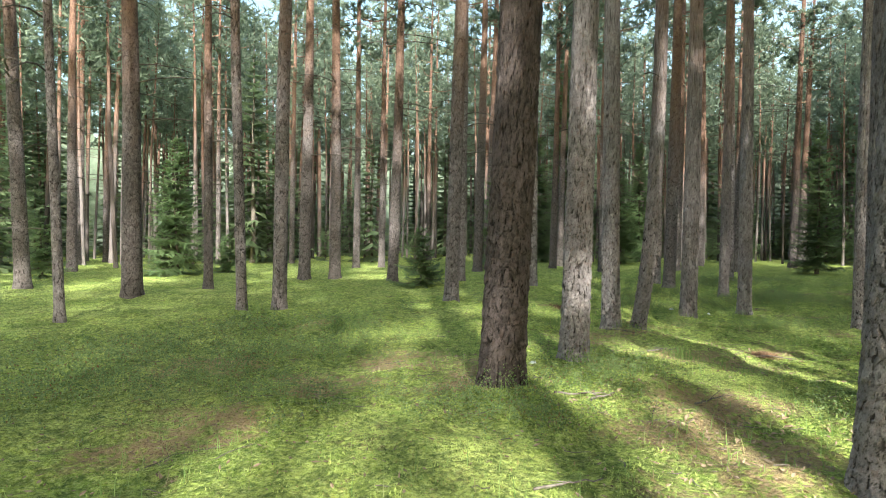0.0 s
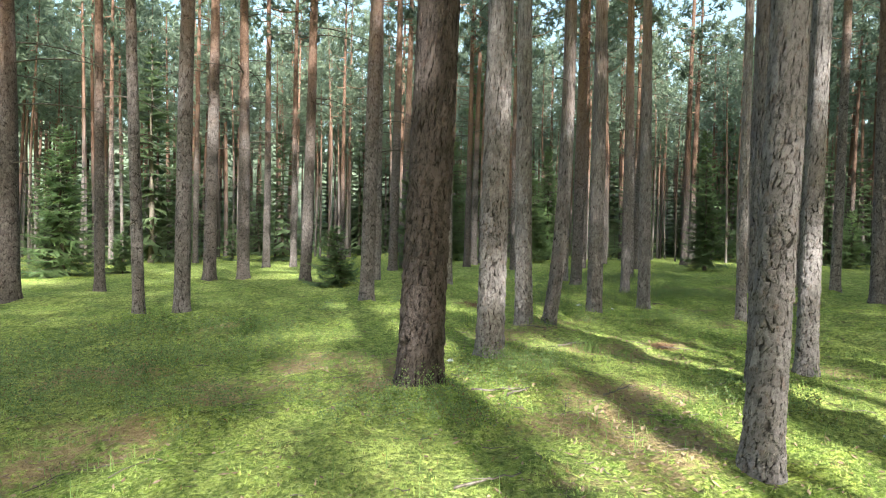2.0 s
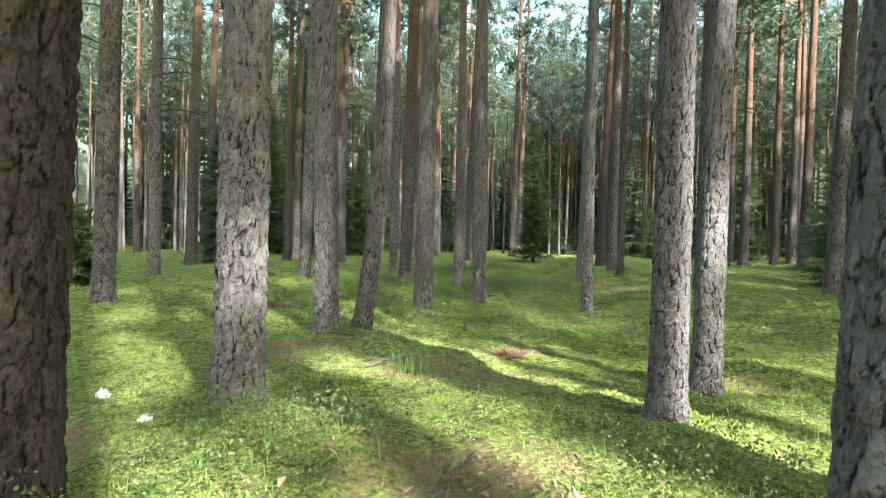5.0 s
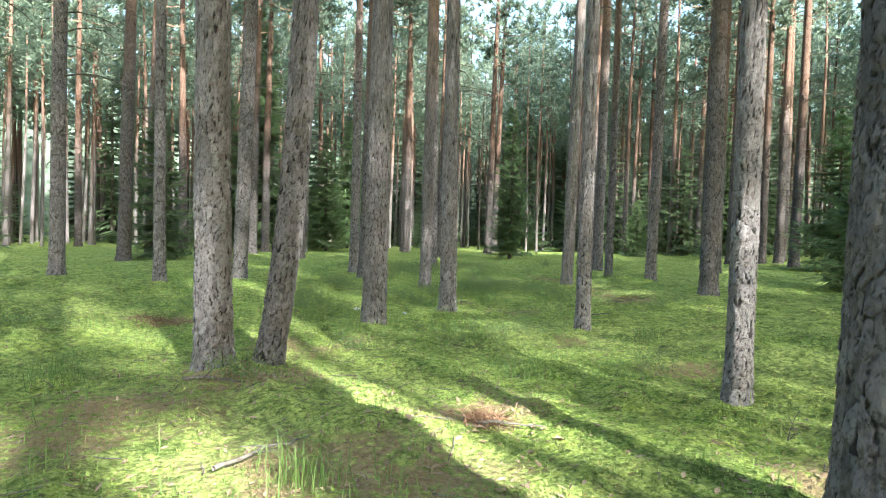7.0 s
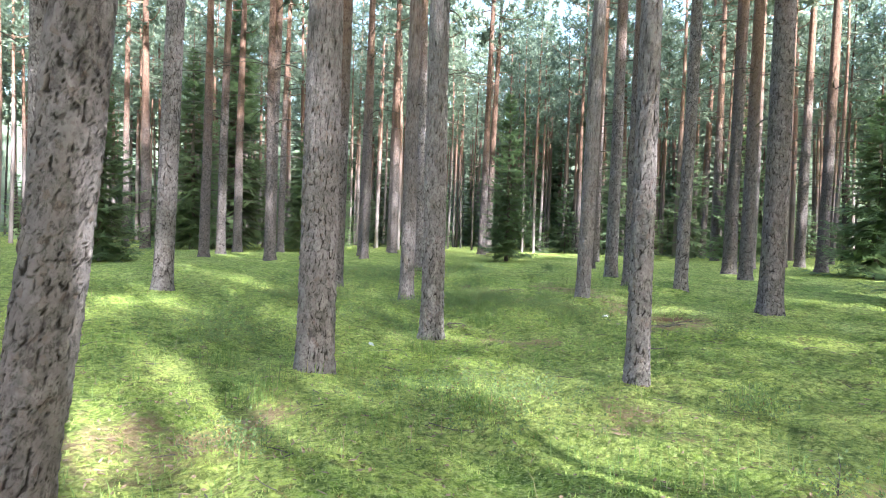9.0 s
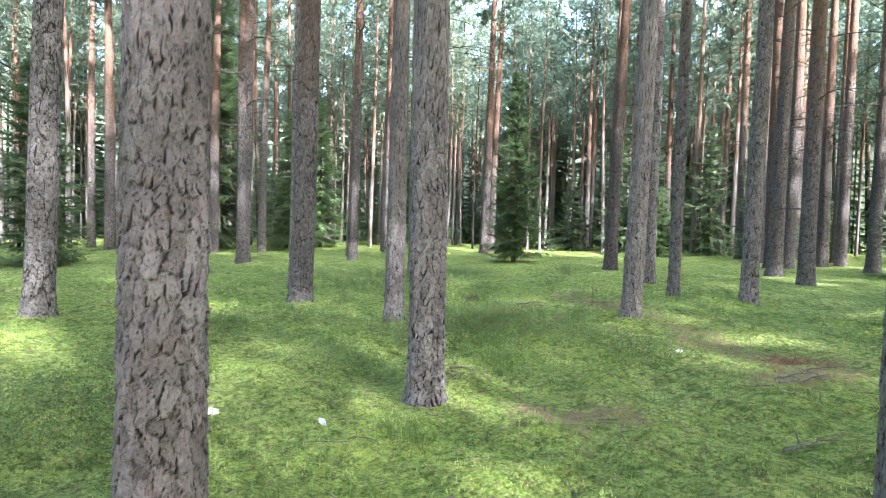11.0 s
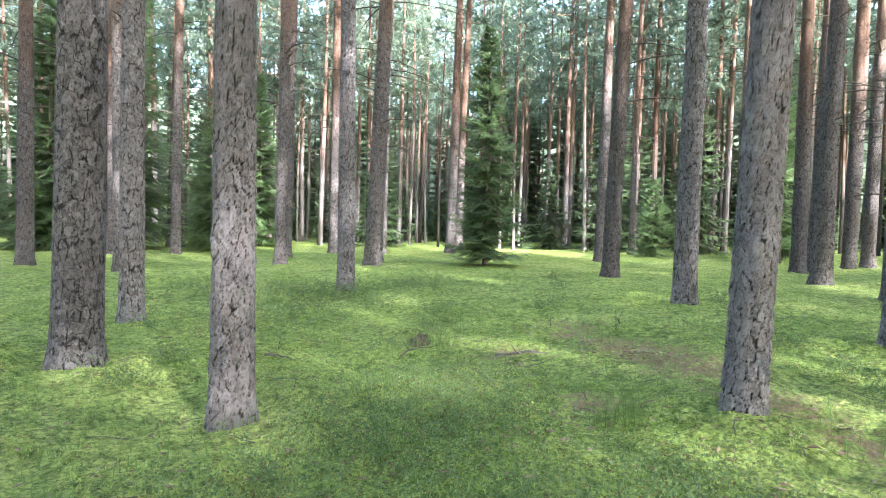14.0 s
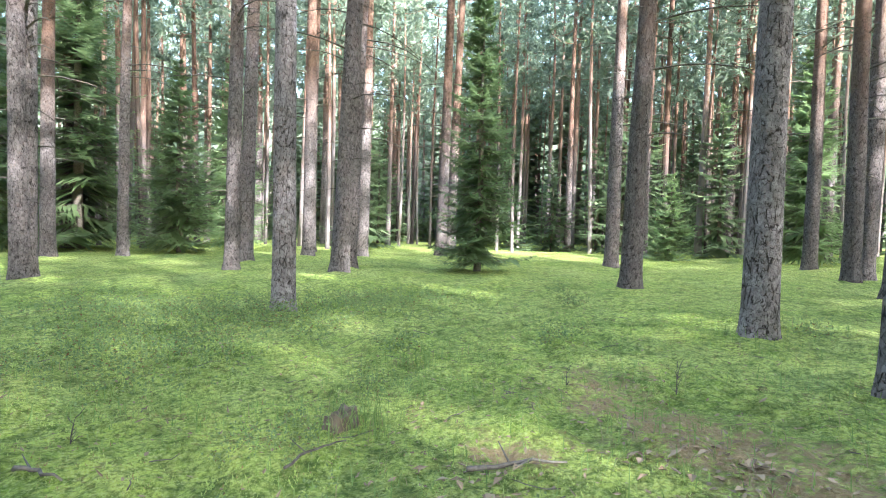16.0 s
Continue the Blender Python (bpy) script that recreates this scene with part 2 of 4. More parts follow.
def leaf_material(name, dark, pale, scale=0.6, through_light=0.25, rough=0.6, dry=None, patchy=0.0):
    m, N, L = material(name)
    geo = N.new("ShaderNodeNewGeometry")
    info = N.new("ShaderNodeObjectInfo")
    n = noise_at(N, L, geo.outputs["Position"], scale, 3)
    fac = geo.outputs["Random Per Island"]
    if patchy:
        wide = times(N, L, ranged(N, L, noise_at(N, L, geo.outputs["Position"], 2.3, 4, 0.65), 0.36, 0.64), patchy)
        fac = times(N, L, times(N, L, fac, 1.0 - patchy), wide, "ADD")
    c = mixed(N, L, fac, dark, pale)
    c = mixed(N, L, ranged(N, L, n, 0.40, 0.68, 0, 0.5), c, tuple(0.75 * a + 0.25 * b for a, b in zip(pale, dark)))
    if dry:
        c = mixed(N, L, ranged(N, L, geo.outputs["Random Per Island"], 0.90, 0.94), c, dry)
    c = mixed(N, L, 1.0, c, ranged(N, L, info.outputs["Random"], 0, 1, 0.8, 1.2), "MULTIPLY")
    finish(N, L, c, rough, through_light=through_light)
    return m


def plain_material(name, a, b, scale, rough=0.8, bump=0.4, reach=0.004):
    m, N, L = material(name)
    co = N.new("ShaderNodeTexCoord")
    n = noise_at(N, L, co.outputs["Object"], scale, 5)
    k = noise_at(N, L, co.outputs["Object"], scale * 0.2, 2)
    c = mixed(N, L, ranged(N, L, n, 0.35, 0.65), a, b)
    c = mixed(N, L, ranged(N, L, k, 0.5, 0.8, 0, 0.5), c, tuple(0.6 * x for x in a))
    finish(N, L, c, rough, n, bump, reach)
    return m


def floor_material():
    m, N, L = material("moss_floor")
    geo = N.new("ShaderNodeNewGeometry")
    at = geo.outputs["Position"]
    a = N.new("ShaderNodeAttribute")
    a.attribute_name = "cover"
    s = N.new("ShaderNodeSeparateColor")
    L.new(a.outputs["Color"], s.inputs[0])
    big, mid, dim = noise_at(N, L, at, 0.45, 4), noise_at(N, L, at, 2.6, 5), noise_at(N, L, at, 1.1, 5, 0.65)
    fine, grain = noise_at(N, L, at, 15, 6, 0.72), noise_at(N, L, at, 48, 5, 0.75)
    # cushions of moss: bright tips, and dark gaps whose shade is put into the colour
    bent = N.new("ShaderNodeVectorMath")
    bent.operation = "MULTIPLY_ADD"
    bent.inputs[1].default_value = (0.09, 0.09, 0.09)
    w = node(N, "ShaderNodeTexNoise", Scale=9.0, Detail=4.0)
    L.new(at, w.inputs["Vector"])
    L.new(w.outputs[1], bent.inputs[0])
    L.new(at, bent.inputs[2])
    cushion = N.new("ShaderNodeTexVoronoi")
    L.new(bent.outputs[0], cushion.inputs["Vector"])
    cushion.inputs["Scale"].default_value = 21.0
    own = N.new("ShaderNodeSeparateColor")
    L.new(cushion.outputs["Color"], own.inputs[0])
    c = mixed(N, L, ranged(N, L, mid, 0.36, 0.64), (0.24, 0.38, 0.045), (0.56, 0.67, 0.12))
    c = mixed(N, L, ranged(N, L, big, 0.42, 0.60, 0, 0.85), c, (0.63, 0.70, 0.20))
    c = mixed(N, L, ranged(N, L, dim, 0.50, 0.64, 0, 0.7), c, (0.17, 0.285, 0.036))
    c = mixed(N, L, times(N, L, own.outputs[0], 0.45), c, (0.58, 0.62, 0.20))
    brown = times(N, L, ranged(N, L, own.outputs[1], 0.72, 0.85), ranged(N, L, mid, 0.50, 0.62, 0.05, 0.85))
    c = mixed(N, L, brown, c, (0.24, 0.17, 0.085))
    needles = mixed(N, L, ranged(N, L, grain, 0.35, 0.65), (0.275, 0.165, 0.088), (0.55, 0.395, 0.245))
    bare = times(N, L, s.outputs[0], ranged(N, L, mid, 0.28, 0.50))
    bare = times(N, L, bare, ranged(N, L, fine, 0.40, 0.56, 0.15, 1.0))
    c = mixed(N, L, times(N, L, s.outputs[1], 0.35), c, (0.17, 0.20, 0.055))
    # shade between cushions, shoots and clumps, painted in as dark green
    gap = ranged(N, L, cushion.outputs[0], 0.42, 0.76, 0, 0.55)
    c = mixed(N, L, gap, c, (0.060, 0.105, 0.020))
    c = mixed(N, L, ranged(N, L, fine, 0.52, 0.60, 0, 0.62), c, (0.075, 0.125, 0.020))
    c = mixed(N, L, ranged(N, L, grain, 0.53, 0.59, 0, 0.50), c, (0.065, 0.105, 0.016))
    c = mixed(N, L, ranged(N, L, grain, 0.48, 0.38, 0, 0.7), c, (0.60, 0.66, 0.26))
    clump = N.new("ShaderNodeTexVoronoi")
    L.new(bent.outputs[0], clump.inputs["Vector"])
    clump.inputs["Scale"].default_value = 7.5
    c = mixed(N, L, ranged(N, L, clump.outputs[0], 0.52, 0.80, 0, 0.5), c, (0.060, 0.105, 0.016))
    c = mixed(N, L, ranged(N, L, bare, 0.12, 0.50, 0.0, 0.85), c, needles)
    h = times(N, L, times(N, L, fine, 1.0), times(N, L, grain, 0.6), "ADD")
    h = times(N, L, h, times(N, L, cushion.outputs[0], 0.8), "SUBTRACT")
    finish(N, L, c, 0.95, h, 1.0, 0.07)
    return m


# the old pine's brown tint is lowered further for the shade it stands in
BARK, BARK_COARSE = bark_material("pine_bark", 20.0, (0.92, 0.86, 0.865)), bark_material("shaded_old_pine_bark", 16.0, (0.43, 0.36, 0.34), True)
# browner copy for far trunks, darkened so the tint holds the shade on them
BARK_FAR = bark_material("shaded_far_pine_bark", 20.0, (0.64, 0.585, 0.57))
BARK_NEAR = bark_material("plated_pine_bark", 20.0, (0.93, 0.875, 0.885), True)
LIMB = plain_material("limb_bark", (0.19, 0.105, 0.075), (0.30, 0.20, 0.15), 6, 0.9)
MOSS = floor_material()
NEEDLES = leaf_material("pine_needles", (0.132, 0.174, 0.122), (0.236, 0.284, 0.212), 0.3, 0.6)
SPRUCE = leaf_material("spruce_needles", (0.118, 0.172, 0.092), (0.215, 0.275, 0.148), 0.5, 0.5)
YOUNG = leaf_material("young_spruce_needles", (0.150, 0.230, 0.108), (0.265, 0.350, 0.168), 0.5, 0.5)
FRONDS = leaf_material("moss_fronds", (0.150, 0.250, 0.040), (0.64, 0.73, 0.22), 0.55, 0.4, 0.7, (0.36, 0.24, 0.11), 0.62)
GRASS = leaf_material("grass_blades", (0.13, 0.23, 0.055), (0.34, 0.45, 0.14), 0.7, 0.35, 0.6, (0.36, 0.30, 0.16))
BERRY_LEAF = leaf_material("bilberry_leaves", (0.095, 0.155, 0.060), (0.320, 0.400, 0.165), 1.4, 0.5, 0.75, (0.22, 0.12, 0.06))
DEAD_LIMB = plain_material("dead_limb_bark", (0.060, 0.050, 0.044), (0.15, 0.128, 0.112), 24, 0.95)
DEADWOOD = plain_material("dead_wood", (0.10, 0.082, 0.068), (0.22, 0.19, 0.165), 24, 0.9)
LITTER = leaf_material("fallen_bits", (0.16, 0.098, 0.056), (0.44, 0.335, 0.225), 3.0, 0.0, 0.8)
PAPER = plain_material("crumpled_paper", (0.72, 0.73, 0.72), (0.82, 0.82, 0.80), 9, 0.7)
PLASTIC = plain_material("pale_plastic", (0.42, 0.53, 0.66), (0.66, 0.74, 0.84), 7, 0.35)
RED_NEEDLES = leaf_material("red_dry_needles", (0.17, 0.095, 0.056), (0.31, 0.185, 0.118), 2.0, 0.1, 0.8)
DISTANCE = plain_material("distant_forest", (0.11, 0.145, 0.10), (0.20, 0.24, 0.185), 0.5, 1.0, 1.0, 0.5)
STUMP_TOP = plain_material("old_cut_wood", (0.11, 0.082, 0.062), (0.24, 0.185, 0.145), 18, 0.95)


# ---------- mesh helpers ----------
def mesh_of(name, verts, faces, mat, smooth=True, **values):
    """A mesh from numpy: verts (n, 3), faces (m, 3) or (m, 4); values: a float per vertex."""
    verts, faces = np.asarray(verts, np.float32), np.asarray(faces, np.int32)
    me = bpy.data.meshes.new(name)
    k = faces.shape[1]
    me.vertices.add(len(verts))
    me.vertices.foreach_set("co", verts.ravel())
    me.loops.add(faces.size)
    me.loops.foreach_set("vertex_index", faces.ravel())
    me.polygons.add(len(faces))
    me.polygons.foreach_set("loop_start", np.arange(0, faces.size, k, dtype=np.int32))
    me.polygons.foreach_set("use_smooth", np.full(len(faces), smooth))
    for key, value in values.items():
        value = np.asarray(value, np.float32)
        if value.ndim == 2:
            me.attributes.new(key, "FLOAT_COLOR", "POINT").data.foreach_set("color", value.ravel())
        else:
            me.attributes.new(key, "FLOAT", "POINT").data.foreach_set("value", value)
    me.materials.append(mat)
    me.update(calc_edges=True)
    me.validate()
    return me


def part(name, me, parent=None, label=""):
    ob = new(name, me)
    ob.parent = parent
    if label:
        tagged(ob, label)
    return ob


def thing(name, place, label, category, group="", tilt=None):
    ob = new(name)
    ob.empty_display_size = 0.2
    ob.matrix_basis = Matrix.Translation(place) @ (tilt or Matrix.Identity(4))
    return tagged(ob, label, category, group)


class Soup:
    """Triangles and tubes gathered for one mesh."""

    def __init__(self):
        self.v, self.f, self.n = [], [], 0

    def add(self, verts, faces):
        self.v.append(np.asarray(verts, float).reshape(-1, 3))
        self.f.append(np.asarray(faces, int).reshape(-1, 3) + self.n)
        self.n += len(self.v[-1])

    def tris(self, corners):
        corners = np.asarray(corners, float).reshape(-1, 3)
        self.add(corners, np.arange(len(corners)))

    def tube(self, line, radii, sides=5):
        line = np.asarray(line, float)
        ring = np.linspace(0, 2 * np.pi, sides, endpoint=False)
        go = np.gradient(line, axis=0)
        go /= np.linalg.norm(go, axis=1)[:, None] + 1e-9
        ref = np.where(np.abs(go[:, 2:3]) > 0.9, [[1.0, 0, 0]], [[0, 0, 1.0]])
        a = np.cross(go, ref)
        a /= np.linalg.norm(a, axis=1)[:, None] + 1e-9
        b = np.cross(go, a)
        r = np.asarray(radii, float)[:, None, None]
        pts = line[:, None] + r * (a[:, None] * np.cos(ring)[None, :, None] + b[:, None] * np.sin(ring)[None, :, None])
        n, i = len(line), np.arange(sides)
        j = (i + 1) % sides
        faces = []
        for k in range(n - 1):
            p, q = k * sides, (k + 1) * sides
            faces += [np.stack([p + i, p + j, q + j], 1), np.stack([p + i, q + j, q + i], 1)]
        caps = [[(n - 1) * sides, (n - 1) * sides + k, (n - 1) * sides + k + 1] for k in range(1, sides - 1)]
        self.add(pts, np.concatenate(faces + [np.array(caps)]))

    def mesh(self, name, mat, smooth=False):
        return mesh_of(name, np.concatenate(self.v), np.concatenate(self.f), mat, smooth)


# ---------- pines ----------
def plates(u, v, around, s):
    """Blocky bark plates: u runs round the trunk in cells, v up it. Nearness to the plate's middle, its tone, height in it."""
    best, second, tone, rel = np.full(u.shape, 9.0), np.full(u.shape, 9.0), np.zeros(u.shape), np.zeros(u.shape)
    mine, other = [np.zeros(u.shape), np.zeros(u.shape)], [np.zeros(u.shape), np.zeros(u.shape)]
    cu, cv = np.floor(u), np.floor(v)
    for dv in (-1, 0, 1):
        for du in (-1, 0, 1):
            a, b = cu + du, cv + dv
            w = np.mod(a, around)
            px, py = a + 0.1 + 0.8 * hash2(w, b, s), b + 0.95 * hash2(w, b, s + 1)
            ex, ey = np.abs(px - u) * 1.15, np.abs(py - v) * (0.7 + 0.5 * hash2(w, b, s + 5))
            d = 0.7 * np.maximum(ex, ey) + 0.3 * np.hypot(ex, ey)
            near = d < best
            next_near = ~near & (d < second)
            for k, p in ((0, px), (1, py)):
                other[k] = np.where(near, mine[k], np.where(next_near, p, other[k]))
                mine[k] = np.where(near, p, mine[k])
            second = np.where(near, best, np.minimum(second, d))
            tone = np.where(near, hash2(w, b, s + 2), tone)
            rel = np.where(near, v - py, rel)
            best = np.where(near, d, best)
    edge = np.clip((second - best - 0.05) / 0.17, 0, 1)
    wx, wy = np.abs(mine[0] - other[0]), np.abs(mine[1] - other[1])
    upright = np.clip((wx / (wx + 0.9 * wy + 1e-6) - 0.25) / 0.35, 0, 1)
    # cracks deepen beneath a plate's lower rim, and their colour darkens there as painted shade
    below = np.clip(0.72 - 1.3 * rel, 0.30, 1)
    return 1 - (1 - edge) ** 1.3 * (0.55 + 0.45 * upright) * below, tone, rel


# old knots on trunks: pine by its place, then height, angle, size
KNOTS = {(7.40, 13.31): [(0.60, 4.45, 0.028), (2.35, 4.1, 0.016)], (11.63, 14.88): [(1.25, 3.9, 0.022), (0.75, 4.6, 0.016)],
         (2.56, 3.11): [(1.45, 4.9, 0.020), (2.6, 4.2, 0.016)], (4.08, 5.03): [(1.9, 3.8, 0.014)], (0.60, 5.10): [(2.1, 4.9, 0.022)]}


def trunk_mesh(d, height, reach, s, bend=0.0, knots=()):
    """A pine trunk of breast-height diameter d that the path passes at reach metres."""
    near, close = reach < 2.6, reach < 8
    cell = float(np.clip(0.0056 * reach, 0.0070, 0.0095)) if near else 0.03
    around = int(np.clip(np.pi * d / cell, 12, 150)) if near else 26 if close else 14
    rows, z = [-0.35, -0.2], -0.08
    while z < height:
        rows.append(z)
        if near:
            z += max(cell * 1.35, 0.026 * (z - 1.2)) if z < 8.5 else 0.9
        else:
            z += (0.05 if z < 0.6 else 0.25 if z < 8 else 0.9) if close else min(0.3 + 0.1 * max(z, 0), 1.6)
    rows = np.array(rows + [height])
    th = np.linspace(0, 2 * np.pi, around, endpoint=False)
    Z, T = np.meshgrid(rows, th, indexing="ij")
    zz = np.clip(Z, 0, height)
    base = d / 2 * (1.0 - 0.85 * np.clip((zz - 1.3) / (height - 1.0), 0, 1) ** 1.15)
    lobes = 1 + 0.16 * np.sin(T * 5 + s) + 0.10 * np.sin(T * 3 + 2 * s)
    r = base * (1 + (0.30 * lobes) * np.exp(-np.clip(Z + 0.05, 0, 9) / 0.15) + 0.08 * np.exp(-zz / 0.9))
    r = r * (1 + 0.03 * np.sin(2 * T + s + 0.4 * zz) + 0.025 * np.sin(3 * T + 1.3 * zz + s))
    extra = {}
    if near:
        wide = 0.058 + 0.05 * max(0.0, d - 0.24)
        count = max(7, round(np.pi * d / wide))
        u = T / (2 * np.pi) * count
        v = Z / (wide * 1.75)
        u2 = u + 0.7 * (vnoise(T / (2 * np.pi) * 9, Z / 0.13, s) - 0.5) + 0.20 * (vnoise(u * 2.6, v * 3.5, s + 3) - 0.5)
        v2 = v + 0.7 * (vnoise(u * 1.1, v * 0.8, s + 5) - 0.5) + 0.20 * (vnoise(u * 3, v * 4, s + 6) - 0.5)
        plate, tone, rel = plates(u2, v2, count, s)
        small, shade, tip = plates(u2 * 2 + 0.3 * np.sin(v2 * 3), v2 * 2.3, count * 2, s + 40)
        shut = np.clip((vnoise(u * 0.9, v * 0.9, s + 60) - 0.68) / 0.2, 0, 1)
        plate = np.maximum(plate, 0.75 * shut)
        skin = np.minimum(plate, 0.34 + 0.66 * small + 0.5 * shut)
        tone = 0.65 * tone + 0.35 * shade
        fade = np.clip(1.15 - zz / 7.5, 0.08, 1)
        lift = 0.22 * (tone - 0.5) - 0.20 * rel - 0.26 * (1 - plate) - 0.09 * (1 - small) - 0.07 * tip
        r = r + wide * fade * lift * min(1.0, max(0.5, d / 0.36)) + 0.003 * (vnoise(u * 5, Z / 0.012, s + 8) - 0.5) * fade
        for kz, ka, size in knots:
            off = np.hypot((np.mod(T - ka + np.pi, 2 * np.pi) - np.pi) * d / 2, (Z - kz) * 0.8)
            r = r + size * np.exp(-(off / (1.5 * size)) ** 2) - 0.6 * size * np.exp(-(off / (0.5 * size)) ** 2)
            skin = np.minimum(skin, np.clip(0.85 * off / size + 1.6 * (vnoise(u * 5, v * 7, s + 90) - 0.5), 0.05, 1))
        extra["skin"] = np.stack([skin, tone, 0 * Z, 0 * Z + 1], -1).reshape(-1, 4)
    cx = bend * (1 - np.exp(-zz / 2.2)) + 0.05 * np.sin(zz / 4.5 + s) - 0.05 * np.sin(s)
    cy = 0.05 * np.sin(zz / 5.2 + 2 * s) - 0.05 * np.sin(2 * s)
    verts = np.stack([cx + r * np.cos(T), cy + r * np.sin(T), Z], -1).reshape(-1, 3)
    n = len(rows)
    i, j = np.meshgrid(np.arange(n - 1), np.arange(around), indexing="ij")
    k = (j + 1) % around
    faces = np.stack([i * around + j, i * around + k, (i + 1) * around + k, (i + 1) * around + j], -1).reshape(-1, 4)
    extra["around"] = np.stack([np.cos(T), np.sin(T), Z, 0 * Z + d / 2], -1).reshape(-1, 4)
    # trunks far from the way get the copy darkened for shade
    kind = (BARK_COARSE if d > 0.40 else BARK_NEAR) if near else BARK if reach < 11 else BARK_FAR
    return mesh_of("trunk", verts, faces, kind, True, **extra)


def crown_mesh(height, wide, thick, s):
    """Limbs with tufts of needles from about half the tree's height to its tip; thick: tufts on a limb."""
    rng, leaf = np.random.default_rng(s), Soup()
    low = height * (0.46 + 0.08 * rng.random())
    corners = []
    limbs = 26
    for k in range(limbs):
        f = (k + rng.random()) / limbs
        z = low + (height - low) * f ** 0.85
        a = k * 2.4 + rng.random()
        length = wide * (0.45 + 0.75 * rng.random()) * (1.15 - 0.85 * f ** 1.6) * (0.55 + 1.4 * min(f, 0.32))
        rise = (0.15 + 0.5 * f) * length
        t = np.linspace(0, 1, 5)[:, None]
        side = np.array([math.cos(a), math.sin(a), 0])
        line = np.array([0, 0, z]) + side * length * t + np.array([0, 0, 1]) * (rise * t ** 1.4 - 0.12 * length * np.sin(t * 3.1))
        leaf.tube(line, 0.035 * (1.15 - f) * (1.1 - t[:, 0]) + 0.006, 3)
        for q in range(thick):
            w = 0.35 + 0.65 * rng.random() ** 0.7
            mid = line[0] + (line[-1] - line[0]) * w + rng.normal(0, 0.22 + 0.16 * length * 0.4, 3) * (1, 1, 0.55)
            n = 11
            d = rng.normal(0, 1, (n, 3)) + (0, 0, 0.35)
            d /= np.linalg.norm(d, axis=1)[:, None]
            long = (0.20 + 0.20 * rng.random(n))[:, None]
            across = np.cross(d, rng.normal(0, 1, (n, 3)))
            across /= np.linalg.norm(across, axis=1)[:, None]
            start = mid + d * 0.02
            corners.append(np.stack([start - across * 0.058, start + across * 0.058, mid + d * long], 1))
    return leaf, np.concatenate(corners)


def crown_part(height, wide, thick, s):
    limbs, corners = crown_mesh(height, wide, thick, s)
    n = len(limbs.f) and sum(len(f) for f in limbs.f)
    limbs.tris(corners.reshape(-1, 3))
    me = limbs.mesh("crown", LIMB)
    me.materials.append(NEEDLES)
    which = np.ones(len(me.polygons), np.int32)
    which[:n] = 0
    me.polygons.foreach_set("material_index", which)
    return me


def dead_mesh(d, s, many, longest, low=1.0):
    """Dead branches and broken stubs on the bare part of a pine."""
    rng, wood = np.random.default_rng(s), Soup()
    for k in range(many):
        z = low + (10.5 - low) * rng.random() ** 0.8
        a, long = rng.random() * 6.28, 0.08 + longest * rng.random() ** 3.2 * min(1, z / 4)
        r0 = d / 2 * (1 - 0.03 * z) - 0.03
        t = np.linspace(0, 1, 5)[:, None]
        side = np.array([math.cos(a), math.sin(a), 0])
        turn = np.array([-math.sin(a), math.cos(a), 0]) * rng.normal(0, 0.22)
        line = np.array([0, 0, z]) + side * (r0 + long * t) + turn * long * t * t + np.array([0, 0, 1]) * long * (0.25 * t - 0.45 * t * t)
        wood.tube(line, (0.010 + 0.006 * long) * (1.05 - 0.8 * t[:, 0]) + 0.002, 4)
        if long > 0.6:
            for q in range(4):
                p = line[1 + q % 3] + (line[2] - line[1]) * rng.random()
                o = rng.normal(0, 1, 3) * (1, 1, 0.5) + side
                o *= 0.32 * long / np.linalg.norm(o)
                wood.tube([p, p + o * 0.5 + (0, 0, 0.02), p + o], [0.006, 0.004, 0.002], 3)
    return wood.mesh("deadwood", DEAD_LIMB)


rng = np.random.default_rng(7)
CROWNS = [crown_part(22.0, 3.1, 14, 100 + k) for k in range(5)]
DEAD = [dead_mesh(0.32, 200 + k, 34, 2.0) for k in range(4)]
FEW = [dead_mesh(0.30, 220 + k, 11, 0.35, 3.2) for k in range(3)]
LINE = [(0.0, 0.0), (1.0, 2.0), (2.4, 4.4), (3.9, 6.7), (5.6, 9.8), (6.9, 11.6), (8.3, 13.4), (9.7, 15.0)]


def off_line(x, y):
    """Distance of a place from the footpath that the walk follows."""
    best = 1e9
    for (a, b), (c, d) in zip(LINE[:-1], LINE[1:]):
        t = max(0, min(1, ((x - a) * (c - a) + (y - b) * (d - b)) / ((c - a) ** 2 + (d - b) ** 2)))
        best = min(best, math.hypot(x - a - t * (c - a), y - b - t * (d - b)))
    return best


PINES = []


